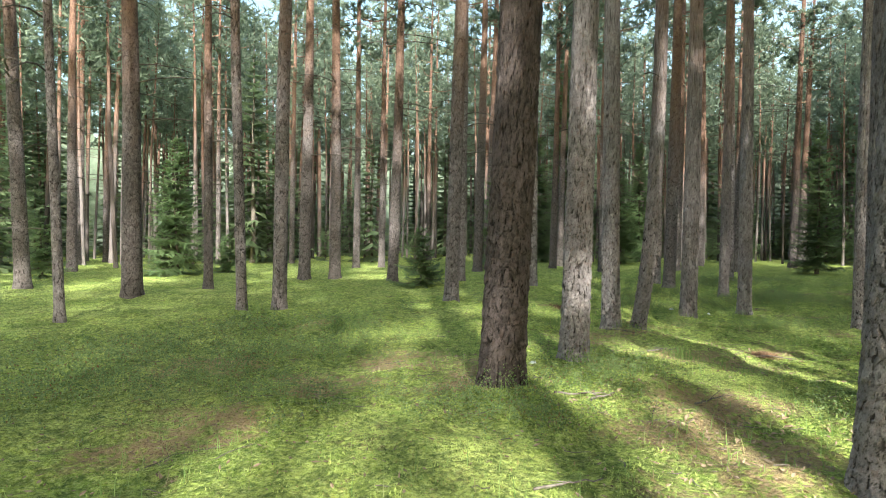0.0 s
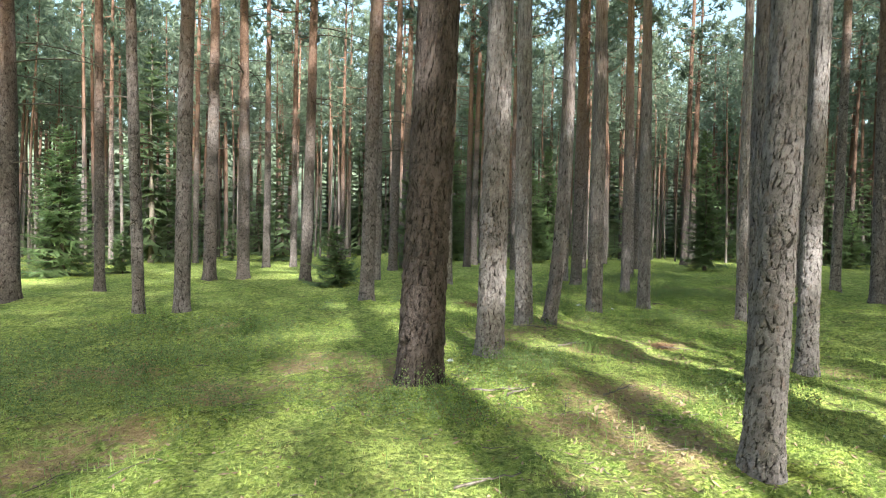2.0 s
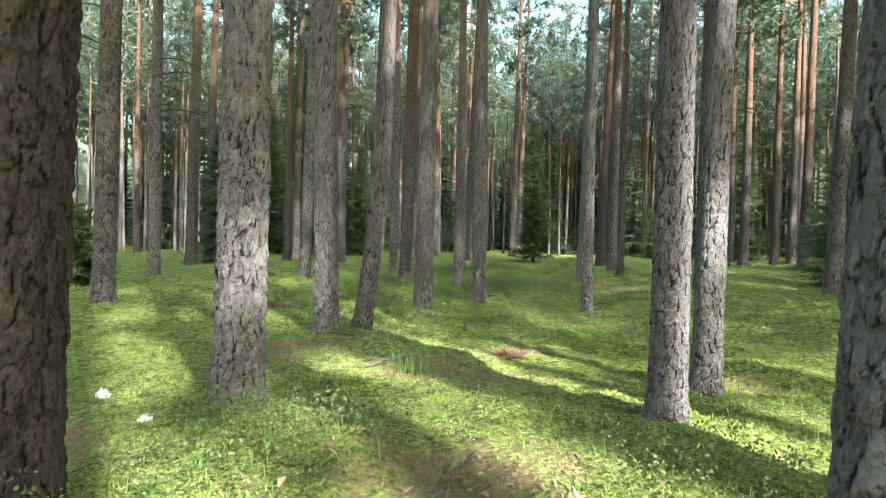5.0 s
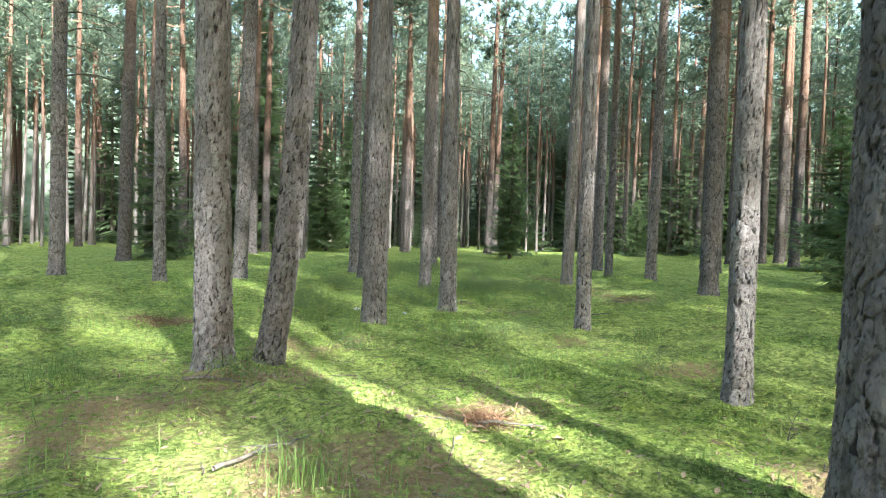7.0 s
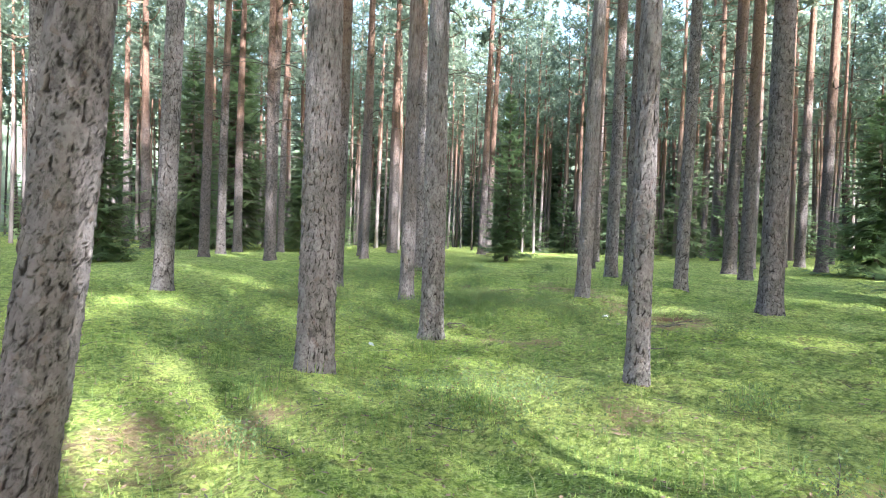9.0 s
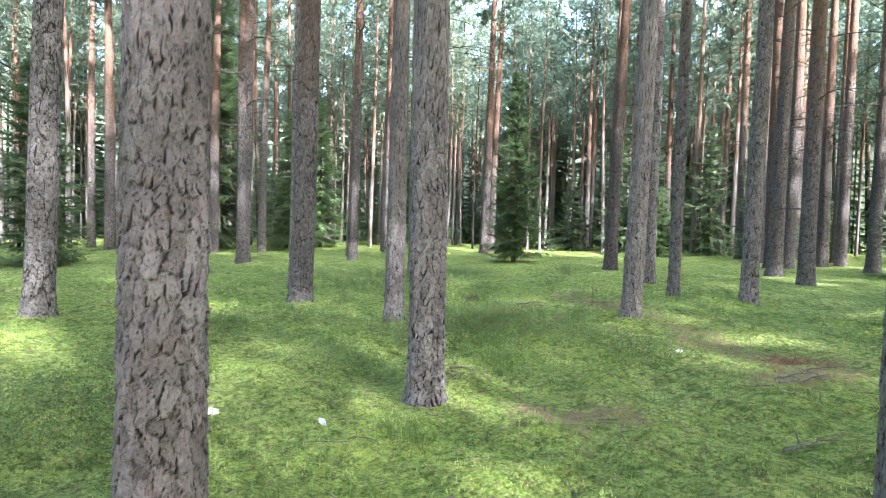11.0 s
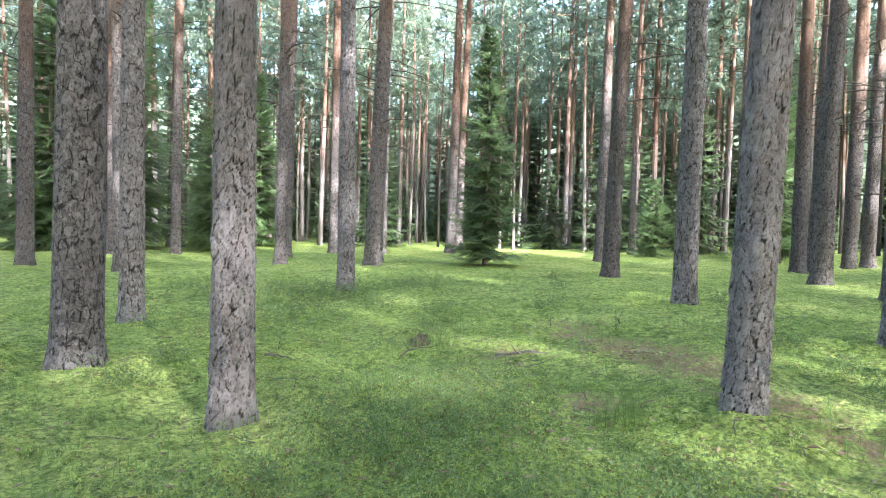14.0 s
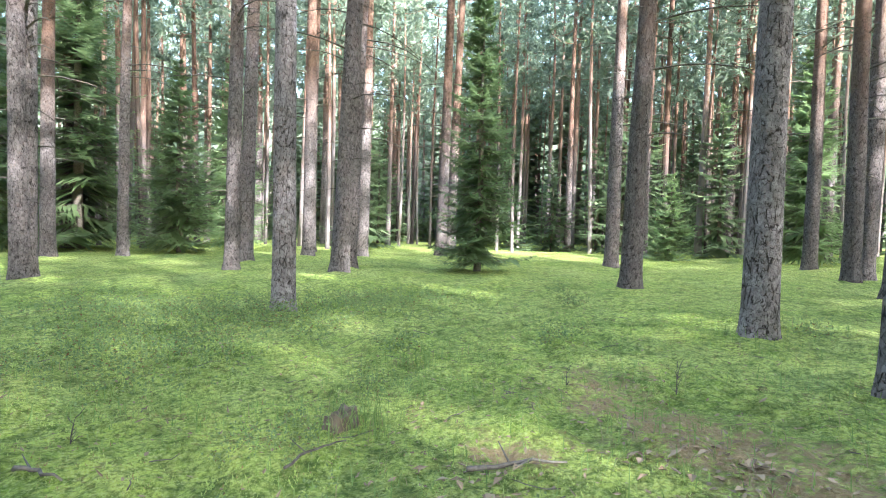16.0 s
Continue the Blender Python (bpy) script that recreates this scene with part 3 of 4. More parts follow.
def pine(x, y, d, lx=0.0, ly=0.0, bend=0.0, label="", reach=None):
    """One Scots pine; lx, ly: its lean in metres per hundred metres of height."""
    k = len(PINES)
    near = reach or off_line(x, y)
    tilt = Matrix.Identity(4)
    tilt[0][2], tilt[1][2] = lx / 100, ly / 100
    s = 0.37 * k + 1
    height = 20.5 + 4.5 * float(hash2(k, 3, 1))
    if not label:
        label = ("tall pine with thick cracked grey bark in moss" if d > 0.33 else
                 "slim straight pine with grey flaking bark in moss" if d < 0.24 else
                 "pine with plated grey bark turning orange higher up")
    ob = thing("pine_tree", (x, y, float(swell(x, y))), label, "tree", "pines of the forest")
    part("trunk", trunk_mesh(d, height, near, s, bend, KNOTS.get((x, y), ())), ob).matrix_basis = tilt
    size = height / 22.0
    turn = tilt @ Matrix.Rotation(k * 2.1, 4, "Z") @ Matrix.Diagonal((size * 0.9, size * 0.9, size, 1))
    c = part("crown", CROWNS[k % 5], ob, "blue-green needle tufts")
    c.matrix_basis = turn
    dead = part("deadwood", (FEW[k % 3] if near < 9 else DEAD[k % 4]), ob, "thin dead grey twigs")
    tagged(dead, kind="stuff")
    dead.matrix_basis = tilt @ Matrix.Rotation(k * 1.7, 4, "Z") @ Matrix.Diagonal((d / 0.31, d / 0.31, 1, 1))
    PINES.append((x, y))
    return ob


pine(2.56, 3.11, 0.22, 6.2, -2.5)
pine(11.63, 14.88, 0.27, 4.0, -2.4)
pine(8.67, 16.78, 0.27, 2.2, -1.3)
pine(7.40, 13.31, 0.29, 1.6, -0.8)
pine(6.42, 6.97, 0.18, 3.3, -1.8)
pine(4.08, 5.03, 0.22, 4.0, -1.9)
pine(7.76, 10.11, 0.19, 3.7, -1.6)
pine(2.98, 9.49, 0.30, -0.4, 0.3)
pine(5.10, 5.55, 0.21, 4.1, -1.9)
pine(6.42, 4.36, 0.19, 3.8, -1.5)
pine(0.60, 5.10, 0.42, 7.0, -0.0)
pine(14.79, 15.05, 0.28, 2.4, -1.4)
pine(15.78, 18.12, 0.35, 1.2, -0.7)
pine(4.28, 17.06, 0.30, 4.3, -2.4)
pine(7.75, 18.60, 0.38, 2.5, -1.5)
pine(1.60, 6.45, 0.32, 3.4, -0.0)
pine(8.30, 21.12, 0.28, 1.2, -0.5)
pine(14.73, 16.56, 0.225, 1.0, -0.6)
pine(5.33, 11.75, 0.32, 2.6, -0.7)
pine(12.07, 22.97, 0.32, 0.7, -0.4)
pine(13.05, 12.00, 0.35, 2.6, -1.4)
pine(-6.92, 9.97, 0.17, -6.5, 0.0)
pine(2.70, 15.95, 0.21, 2.0, -0.5)
pine(8.51, 28.91, 0.36, 0.1, -0.1)
pine(-4.08, 11.28, 0.21, -4.5, 0.0)
pine(19.21, 22.54, 0.41, 4.3, -2.7)
pine(-3.32, 11.31, 0.29, 3.2, -0.0)
pine(0.25, 12.21, 0.31, 3.8, -0.0)
pine(14.24, 9.62, 0.32, 5.2, -2.4)
pine(0.71, 19.49, 0.31, -0.0, 0.0)
pine(14.85, 27.69, 0.45, 6.2, -4.0)
pine(20.05, 16.80, 0.38, 2.6, -1.4)
pine(12.70, 29.58, 0.36, 2.1, -1.3)
pine(-7.83, 13.92, 0.45, -1.4, 0.0)
pine(6.35, 31.30, 0.39, 3.5, -2.1)
pine(28.00, 21.58, 0.45, 1.7, -1.1)
pine(-12.40, 16.31, 0.40, -7.2, 0.0)
pine(-7.08, 16.74, 0.26, 1.0, -0.0)
pine(26.10, 21.20, 0.41, 1.7, -0.9)
pine(24.20, 27.30, 0.43, 3.9, -2.5)
pine(10.62, 36.42, 0.35, 4.2, -2.6)
pine(8.54, 36.93, 0.45, 1.9, -1.2)
pine(8.56, 29.14, 0.45, 2.5, -1.3)
pine(22.87, 19.19, 0.44, 1.5, -0.7)
pine(15.82, 29.47, 0.45, 4.7, -2.9)
pine(1.81, 27.20, 0.45, 2.4, -1.3)
pine(28.94, 19.07, 0.45, 3.7, -2.1)
pine(-5.11, 20.51, 0.42, 1.8, -0.0)
pine(-1.72, 19.50, 0.36, 4.0, -0.0)
pine(16.70, 35.45, 0.45, 0.5, -0.3)
pine(-4.16, 21.50, 0.42, 0.6, -0.0)
pine(18.77, 35.10, 0.45, 2.8, -1.8)
pine(4.34, 38.59, 0.45, 0.2, 0.3)
pine(22.17, 34.66, 0.45, 4.7, -3.0)
pine(-16.28, 24.26, 0.40, 2.1, -0.0)
pine(3.43, 42.15, 0.35, 1.9, -1.2)
pine(30.83, 31.13, 0.32, 2.8, -1.8)
pine(38.68, 27.04, 0.45, 3.6, -2.3)
pine(23.81, 36.35, 0.44, 4.4, -1.3)
pine(17.70, 38.07, 0.45, 1.2, -0.5)
pine(2.69, 31.03, 0.45, 2.7, -1.3)
pine(13.77, 32.69, 0.44, 2.3, -1.3)
pine(38.73, 29.21, 0.40, 1.8, -1.2)
pine(30.23, 23.99, 0.45, 0.9, -0.5)
pine(33.88, 27.35, 0.44, 1.1, -0.7)
pine(30.58, 21.59, 0.41, 1.9, -1.0)
pine(31.84, 21.46, 0.45, 1.9, -1.0)
pine(8.91, 42.10, 0.45, 1.7, -1.0)
pine(-4.58, 29.55, 0.36, 2.7, -0.0)
pine(35.56, 23.42, 0.43, 1.8, -1.0)
pine(-3.30, 30.36, 0.34, 3.2, -0.0)
pine(-20.09, 30.68, 0.44, 2.2, -0.0)
pine(33.06, 38.09, 0.36, 2.8, -1.8)
pine(-0.98, 43.39, 0.40, 1.0, -0.5)
pine(-13.52, 33.35, 0.27, 0.9, -0.0)
pine(34.80, 34.19, 0.34, 2.9, -1.8)
pine(7.36, 34.02, 0.42, 2.6, -0.0)
pine(-9.29, 34.20, 0.32, 1.5, -0.0)
pine(-20.91, 34.38, 0.39, 1.5, -0.0)
pine(40.68, 33.00, 0.42, 2.5, -1.4)
pine(21.77, 47.33, 0.45, 0.0, -0.0)
pine(58.12, 33.26, 0.45, 2.8, -1.8)
pine(19.11, 52.69, 0.45, 1.0, -0.6)
pine(4.72, 65.32, 0.45, 1.5, -0.9)
pine(3.42, 9.44, 0.24, -1.5, 0.0, 0.40, "grey pine with a trunk curved at its foot")

# ---------- pines further off, and unseen ones added to block the sun ---
def far_kind(d, height, s, fine):
    """Plain arrays of one far or shade-casting pine: triangles of wood, then of needles."""
    tufts, sprays, wide = (8, 7, 0.072) if fine else (6, 5, 0.15)
    rng, wood = np.random.default_rng(s), Soup()
    z = np.array([-0.2, 0.25, 1.3, 4, 8, 13, 18, height])
    bow = 0.12 * np.sin(z / 6 + s)
    wood.tube(np.stack([bow, 0 * z, z], 1), d / 2 * np.array([1.5, 1.12, 1, .92, .8, .62, .4, .1]), 9)
    corners = []
    low = height * (0.42 + 0.1 * rng.random())
    for k in range(24):
        f = (k + rng.random()) / 24
        z0, a = low + (height - low) * f ** 0.85, k * 2.4 + rng.random()
        long = 2.3 * (0.45 + 0.75 * rng.random()) * (1.15 - 0.85 * f ** 1.6) * (0.55 + 1.4 * min(f, 0.32))
        side = np.array([math.cos(a), math.sin(a), 0])
        tip = np.array([0.1, 0, z0]) + side * long + np.array([0, 0, (0.1 + 0.4 * f) * long])
        if fine:
            wood.tube([[0.1, 0, z0], tip * 0.5 + np.array([0.05, 0, z0 * 0.5 - 0.1 * long]), tip], [0.03, 0.02, 0.006], 3)
        for q in range(tufts):
            mid = np.array([0.1, 0, z0]) + (tip - (0.1, 0, z0)) * (0.3 + 0.75 * rng.random()) + rng.normal(0, 0.32, 3) * (1, 1, 0.55)
            d3 = rng.normal(0, 1, (sprays, 3)) + (0, 0, 0.3)
            d3 /= np.linalg.norm(d3, axis=1)[:, None]
            e = np.cross(d3, rng.normal(0, 1, (sprays, 3)))
            e /= np.linalg.norm(e, axis=1)[:, None]
            corners.append(np.stack([mid - e * wide, mid + e * wide, mid + d3 * (0.36 + 0.30 * rng.random((sprays, 1)))], 1))
    return np.concatenate(wood.v), np.concatenate(wood.f), np.concatenate(corners).reshape(-1, 3)


SIZES = ((.30, 22), (.26, 20), (.35, 24), (.22, 19), (.32, 23), (.28, 21))
KINDS = [[far_kind(d, h, 150 + k, fine) for k, (d, h) in enumerate(SIZES)] for fine in (False, True)]
FAR_WOOD, FAR_LEAF = Soup(), Soup()


def far_or_shade_pine(x, y, fine=False):
    wood, faces, leaf = KINDS[fine][int(hash2(x * 3, y * 7, 5) * 6)]
    size, a = 0.88 + 0.26 * float(hash2(x, y, 8)), float(hash2(x, y, 9)) * 6.28
    turn = size * np.array([[math.cos(a), math.sin(a), 0], [-math.sin(a), math.cos(a), 0], [0.02 * math.sin(7 * a), 0.02 * math.cos(5 * a), 1]])
    place = np.array([x, y, float(swell(x, y))])
    FAR_WOOD.add(wood @ turn + place, faces)
    FAR_LEAF.tris(leaf @ turn + place)
    PINES.append((x, y))


def clear(x, y, gap):
    return all((x - a) ** 2 + (y - b) ** 2 > gap * gap for a, b in PINES)


# two unseen pines, added so that their trunks shade two pines ahead
pine(1.45, -1.42, 0.50, 6.0, 0.0, label="tall pine with thick cracked grey bark in moss", reach=4.0)
pine(3.04, -2.75, 0.31, 6.2, -2.5, reach=4.0)
# unseen pines added so that their crowns darken ground near the start
for x, y in ((2.3, -5.6), (3.9, -5.4), (-0.6, -9.6), (0.7, -12.3), (-1.5, -14), (0.5, -17), (-3.2, -16), (-4.6, -12.5), (-2.2, -19), (-6, -15.5), (-1.0, -11.5), (1.2, -14.2), (-3.0, -13.5), (0.2, -20.5)):
    far_or_shade_pine(x, y)
# unseen pines set in line with the sun to shade chosen trunks and ground
for x, y in ((3.2, -8.6), (4.9, -7.6), (7.6, -7.4), (6.79, -0.16), (8.0, -10.4), (4.57, -3.41), (5.5, -2.3), (14.63, 2.13), (16.3, 1.9)):
    far_or_shade_pine(x, y)
# unseen pines packed in, standing in for cloud over the ground further on
for iy in range(-3, 3):
    for ix in range(4, 8):
        x, y = 2.3 * ix + 1.3 * float(hash2(ix, iy, 27)), 2.3 * iy + 1.3 * float(hash2(ix, iy, 28))
        if y < 0.30 * x - 1.5 and float(hash2(ix, iy, 29)) < 0.55 and clear(x, y, 1.2):
            far_or_shade_pine(x, y)
# more unseen sun blockers, for the clearing and the trunks behind it
for iy in range(-2, 7):
    for ix in range(2, 13):
        x, y = 2.1 * ix + 1.2 * float(hash2(ix, iy, 37)), 2.1 * iy + 1.2 * float(hash2(ix, iy, 38))
        if max(-2.0, 0.2 * x - 2.0) < y < 0.5 * x - 0.8 and off_line(x, y) > 3.0 and float(hash2(ix, iy, 39)) < 0.8 and clear(x, y, 1.1):
            far_or_shade_pine(x, y)
for iy in range(-11, 24):
    for ix in range(-20, 24):
        x = 3.1 * (ix + 0.9 * float(hash2(ix, iy, 21)))
        y = 3.1 * (iy + 0.9 * float(hash2(ix, iy, 22)))
        away = off_line(x, y)
        hidden = y < (0.30 * x - 1.5 if x > 0 else -1.15 * x * 0.9 - 1.5)
        if hidden and 2.5 < away < 42:
            # out of view: packed to block the sun, sparse where it should come through
            dense = 0.12 if 3 < x < 9 and y > -6 else 0.95 if (x > -1 and y > -9.2) or x > 11 else 0.05 if x > 2.5 else 0.22
            if y > -36 and float(hash2(ix, iy, 23)) < dense and clear(x, y, 1.8):
                far_or_shade_pine(x, y)
        elif not hidden and 31 < away < 66 and float(hash2(ix, iy, 24)) < 0.78 and clear(x, y, 1.5):
            far_or_shade_pine(x, y, True)

# slim stems between them, with thin crowns
SLIM = []
for k, (d, h) in enumerate(((.17, 18), (.21, 20), (.15, 16), (.24, 21))):
    wood, z = Soup(), np.array([-0.2, 0.3, 3, 7, 12, h])
    wood.tube(np.stack([0.15 * np.sin(z / 5 + 2 * k), 0.1 * np.cos(z / 4 + k), z], 1), d / 2 * np.array([1.3, 1.05, .97, .85, .6, .1]), 7)
    r = np.random.default_rng(170 + k)
    m = 380
    f = r.random(m) ** 0.8
    a, out = r.random(m) * 6.283, (0.15 + 1.25 * r.random(m)) * (1.1 - 0.8 * f)
    mid = np.stack([out * np.cos(a), out * np.sin(a), h * (0.52 + 0.48 * f) + 0.25 * out], 1)
    go = r.normal(0, 1, (m, 3)) + (0, 0, 0.3)
    go /= np.linalg.norm(go, axis=1)[:, None]
    e = np.cross(go, r.normal(0, 1, (m, 3)))
    e *= 0.06 / np.linalg.norm(e, axis=1)[:, None]
    SLIM.append((np.concatenate(wood.v), np.concatenate(wood.f), np.stack([mid - e, mid + e, mid + go * 0.5], 1).reshape(-1, 3)))
for iy in range(2, 30):
    for ix in range(-20, 26):
        x = 2.5 * (ix + 0.95 * float(hash2(ix, iy, 31)))
        y = 2.5 * (iy + 0.95 * float(hash2(ix, iy, 32)))
        seen = y > (0.45 * x + 2 if x > 0 else -0.95 * x)
        if seen and 27 < off_line(x, y) < 58 and float(hash2(ix, iy, 33)) < 0.55 and clear(x, y, 0.9):
            wood, faces, leaf = SLIM[int(hash2(ix, iy, 34) * 4)]
            a, lean = float(hash2(ix, iy, 35)) * 6.28, 0.03 * (float(hash2(ix, iy, 36)) - 0.4)
            turn = np.array([[math.cos(a), math.sin(a), 0], [-math.sin(a), math.cos(a), 0], [lean, 0.01 * math.sin(9 * a), 1]])
            FAR_WOOD.add(wood @ turn + (x, y, 0), faces)
            FAR_LEAF.tris(leaf @ turn + (x, y, 0))
            PINES.append((x, y))

n = sum(len(f) for f in FAR_WOOD.f)
FAR_WOOD.tris(np.concatenate(FAR_LEAF.v))
me = FAR_WOOD.mesh("far_pines", BARK_FAR)
me.materials.append(NEEDLES)
which = np.ones(len(me.polygons), np.int32)
which[:n] = 0
me.polygons.foreach_set("material_index", which)
tagged(new("far_pines", me), "tall slender pines standing close together deep in the forest, and unseen ones added for shade", "trees", kind="stuff")


# ---------- spruces ----------
def spruce_meshes(h, r, s, fine, rough=False):
    rng, stem, leaf = np.random.default_rng(s), Soup(), []
    z = np.linspace(-0.1, h, 9)
    stem.tube(np.stack([0.03 * np.sin(z * 1.3 + s), 0.03 * np.cos(z + s), z], 1), 0.013 * h * (1.03 - np.clip(z / h, 0, 1)) + 0.004, 7)
    level, gap = 0.04 * h + 0.1, (0.16 if fine else 0.42 if rough else 0.30)
    steps = 11 if fine else 4 if rough else 7
    while level < h * 0.985:
        f = level / h
        for k in range(6 if fine else 5):
            a = rng.random() * 6.283
            long = r * (1 - f) ** 0.75 * (0.65 + 0.5 * rng.random()) + 0.05
            t = np.linspace(0.08, 1, steps)
            side, turn = np.array([math.cos(a), math.sin(a), 0]), np.array([-math.sin(a), math.cos(a), 0])
            sag = (0.10 - 0.55 * (1 - f)) * t + 0.36 * (1 - 0.7 * f) * t ** 2.2
            line = np.array([0, 0, level + rng.normal(0, 0.04)]) + side * long * t[:, None] + np.array([0, 0, 1]) * (long * sag)[:, None]
            if fine:
                stem.tube(line[::5], np.linspace(0.010, 0.003, len(line[::5])), 3)
            step = np.gradient(line, axis=0)
            step /= np.linalg.norm(step, axis=1)[:, None]
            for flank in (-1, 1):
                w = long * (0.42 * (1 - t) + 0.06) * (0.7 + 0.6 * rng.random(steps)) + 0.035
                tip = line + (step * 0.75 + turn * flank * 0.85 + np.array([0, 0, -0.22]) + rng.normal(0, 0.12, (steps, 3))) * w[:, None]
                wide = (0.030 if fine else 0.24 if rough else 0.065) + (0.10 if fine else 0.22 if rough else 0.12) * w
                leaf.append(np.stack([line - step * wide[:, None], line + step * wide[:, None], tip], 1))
                if fine:
                    for q in (0.35, 0.65):
                        p = line + (tip - line) * q
                        o = (tip - line) * 0.42 + rng.normal(0, 0.35, (steps, 3)) * w[:, None] * 0.5
                        leaf.append(np.stack([p - step * 0.016, p + step * 0.016, p + o], 1))
            d = rng.normal(0, 1, (6, 3)) * 0.05 + step[-1] * 0.10
            leaf.append(np.stack([np.tile(line[-1] - turn * 0.03, (6, 1)), np.tile(line[-1] + turn * 0.03, (6, 1)), line[-1] + d], 1))
        level += gap * (0.8 + 0.4 * rng.random()) * (0.6 + 0.06 * min(h, 13))
    crown = Soup()
    crown.tris(np.concatenate(leaf).reshape(-1, 3))
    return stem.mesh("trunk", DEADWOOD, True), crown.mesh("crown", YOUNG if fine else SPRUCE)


SPRUCE_AT = []


def spruce(x, y, h, r, label, s):
    ob = thing("spruce_tree", (x, y, float(swell(x, y))), label, "tree", "young spruces")
    stem, crown = spruce_meshes(h, r, s, True)
    part("trunk", stem, ob)
    part("crown", crown, ob)
    SPRUCE_AT.append((x, y))
    return ob


spruce(18.42, 26.83, 7.6, 1.35, "slender dark green spruce standing alone in the clearing", 301)
spruce(-10.6, 22.0, 5.6, 1.5, "bright green young spruce with open branches", 302)
spruce(-14.6, 20.1, 2.3, 1.0, "low bushy young spruce among pine trunks", 303)
spruce(-9.3, 24.0, 1.7, 0.8, "knee-high pale spruce seedling in moss", 304)
spruce(-0.55, 15.9, 1.7, 0.9, "small ragged spruce bush beside a pine", 305)
spruce(2.9, 27.9, 5.8, 1.6, "thin-crowned young spruce with bare lower stem", 306)
spruce(17.9, 11.3, 3.2, 1.5, "broad low spruce beside a dark pine", 307)
spruce(12.6, 38.8, 7.6, 1.9, "tall green spruce behind the mossy clearing", 309)
spruce(9.3, 41.5, 16.0, 2.9, "tall green spruce behind the mossy clearing", 310)
spruce(15.6, 43.5, 9.5, 2.1, "tall green spruce behind the mossy clearing", 311)
spruce(6.6, 39.5, 11.0, 2.4, "tall green spruce behind the mossy clearing", 312)
spruce(29.4, 28.8, 3.6, 1.2, "low pale green spruce at the edge of the clearing", 313)
spruce(33.3, 25.5, 9.0, 1.9, "dark narrow spruce among pine trunks", 314)
spruce(27.0, 16.3, 6.5, 2.0, "wide dark spruce with drooping branches", 308)

BELT = []
for k, (h, r) in enumerate(((9.5, 2.2), (7.0, 1.9), (5.0, 1.7), (12.0, 2.6), (3.4, 1.4))):
    ob = thing("spruce_tree", (-60 - 5 * k, -66, 0), "dark dense spruce deep in the forest", "tree", "spruces of the undergrowth")
    stem, crown = spruce_meshes(h, r, 330 + k, False)
    part("trunk", stem, ob)
    part("crown", crown, ob)
    BELT.append(ob)
for iy in range(-2, 26):
    for ix in range(-16, 22):
        x = 2.9 * (ix + 0.9 * float(hash2(ix, iy, 41)))
        y = 2.9 * (iy + 0.9 * float(hash2(ix, iy, 42)))
        away = off_line(x, y)
        seen = y > (0.25 * x if x > 0 else -1.1 * x)
        chance = 0.20 if away < 28 else 0.44
        if seen and 24.5 < away < 52 and float(hash2(ix, iy, 43)) < chance and clear(x, y, 0.9):
            size = 0.7 + 0.55 * float(hash2(ix, iy, 44))
            turn = Matrix.Rotation(float(hash2(ix, iy, 45)) * 6.28, 4, "Z") @ Matrix.Diagonal((size, size, size, 1))
            copy_thing(BELT[int(hash2(ix, iy, 46) * 5)], Matrix.Translation((x, y, float(swell(x, y)))) @ turn)

THICKET = Soup()
KNIT = [spruce_meshes(h, r, 350 + k, False, True)[1] for k, (h, r) in enumerate(((16.0, 3.6), (12.0, 3.4), (21.0, 4.0)))]
KNIT = [np.array([v.co for v in me.vertices]) for me in KNIT]
for iy in range(-1, 28):
    for ix in range(-22, 28):
        x = 3.3 * (ix + 0.9 * float(hash2(ix, iy, 51)))
        y = 3.3 * (iy + 0.9 * float(hash2(ix, iy, 52)))
        seen = y > (0.22 * x if x > 0 else -1.0 * x)
        if seen and 48 < off_line(x, y) < 66 and float(hash2(ix, iy, 53)) < 0.46:
            a, size = float(hash2(ix, iy, 54)) * 6.28, 0.7 + 0.5 * float(hash2(ix, iy, 55))
            turn = size * np.array([[math.cos(a), math.sin(a), 0], [-math.sin(a), math.cos(a), 0], [0, 0, 1]])
            THICKET.tris(KNIT[int(hash2(ix, iy, 56) * 3)] @ turn + (x, y, 0))
tagged(new("far_spruces", THICKET.mesh("far_spruces", SPRUCE)), "dense dark green spruces closing the forest far off", "trees", kind="stuff")


# ---------- forest edge far behind the trees ----------
a = np.linspace(-1.45, 1.75, 420)
top = 13 + 5 * vnoise(a * 30, 0 * a, 81) + 3.5 * vnoise(a * 95, 0 * a, 82)
rim = np.stack([4 + 78 * np.sin(a), 10 + 78 * np.cos(a)], 1)
ring = np.concatenate([np.column_stack([rim, 0 * a - 2]), np.column_stack([rim, top])])
q = np.arange(len(a) - 1)
strip = np.stack([q, q + 1, q + 1 + len(a), q + len(a)], 1)
tagged(new("backdrop", mesh_of("backdrop", ring, strip, DISTANCE)), "dim green edge of the forest in the distance", "backdrop", kind="structure")


# ---------- ground ----------
def axis_steps(lo, hi, step, far):
    mid = np.arange(lo, hi + step / 2, step)
    grow = [step]
    while sum(grow) < far:
        grow.append(grow[-1] * 1.12)
    out = np.cumsum(grow)
    return np.concatenate([lo - out[::-1], mid, hi + out])


xs, ys = axis_steps(-6.0, 16.0, 0.085, 320), axis_steps(1.2, 24.0, 0.085, 320)
X, Y = np.meshgrid(xs, ys)
bare = blots(X, Y, BARE)
berry = blots(X, Y, BERRY)
Zg = ground_z(X, Y) + 0.03 * berry - 0.02 * bare
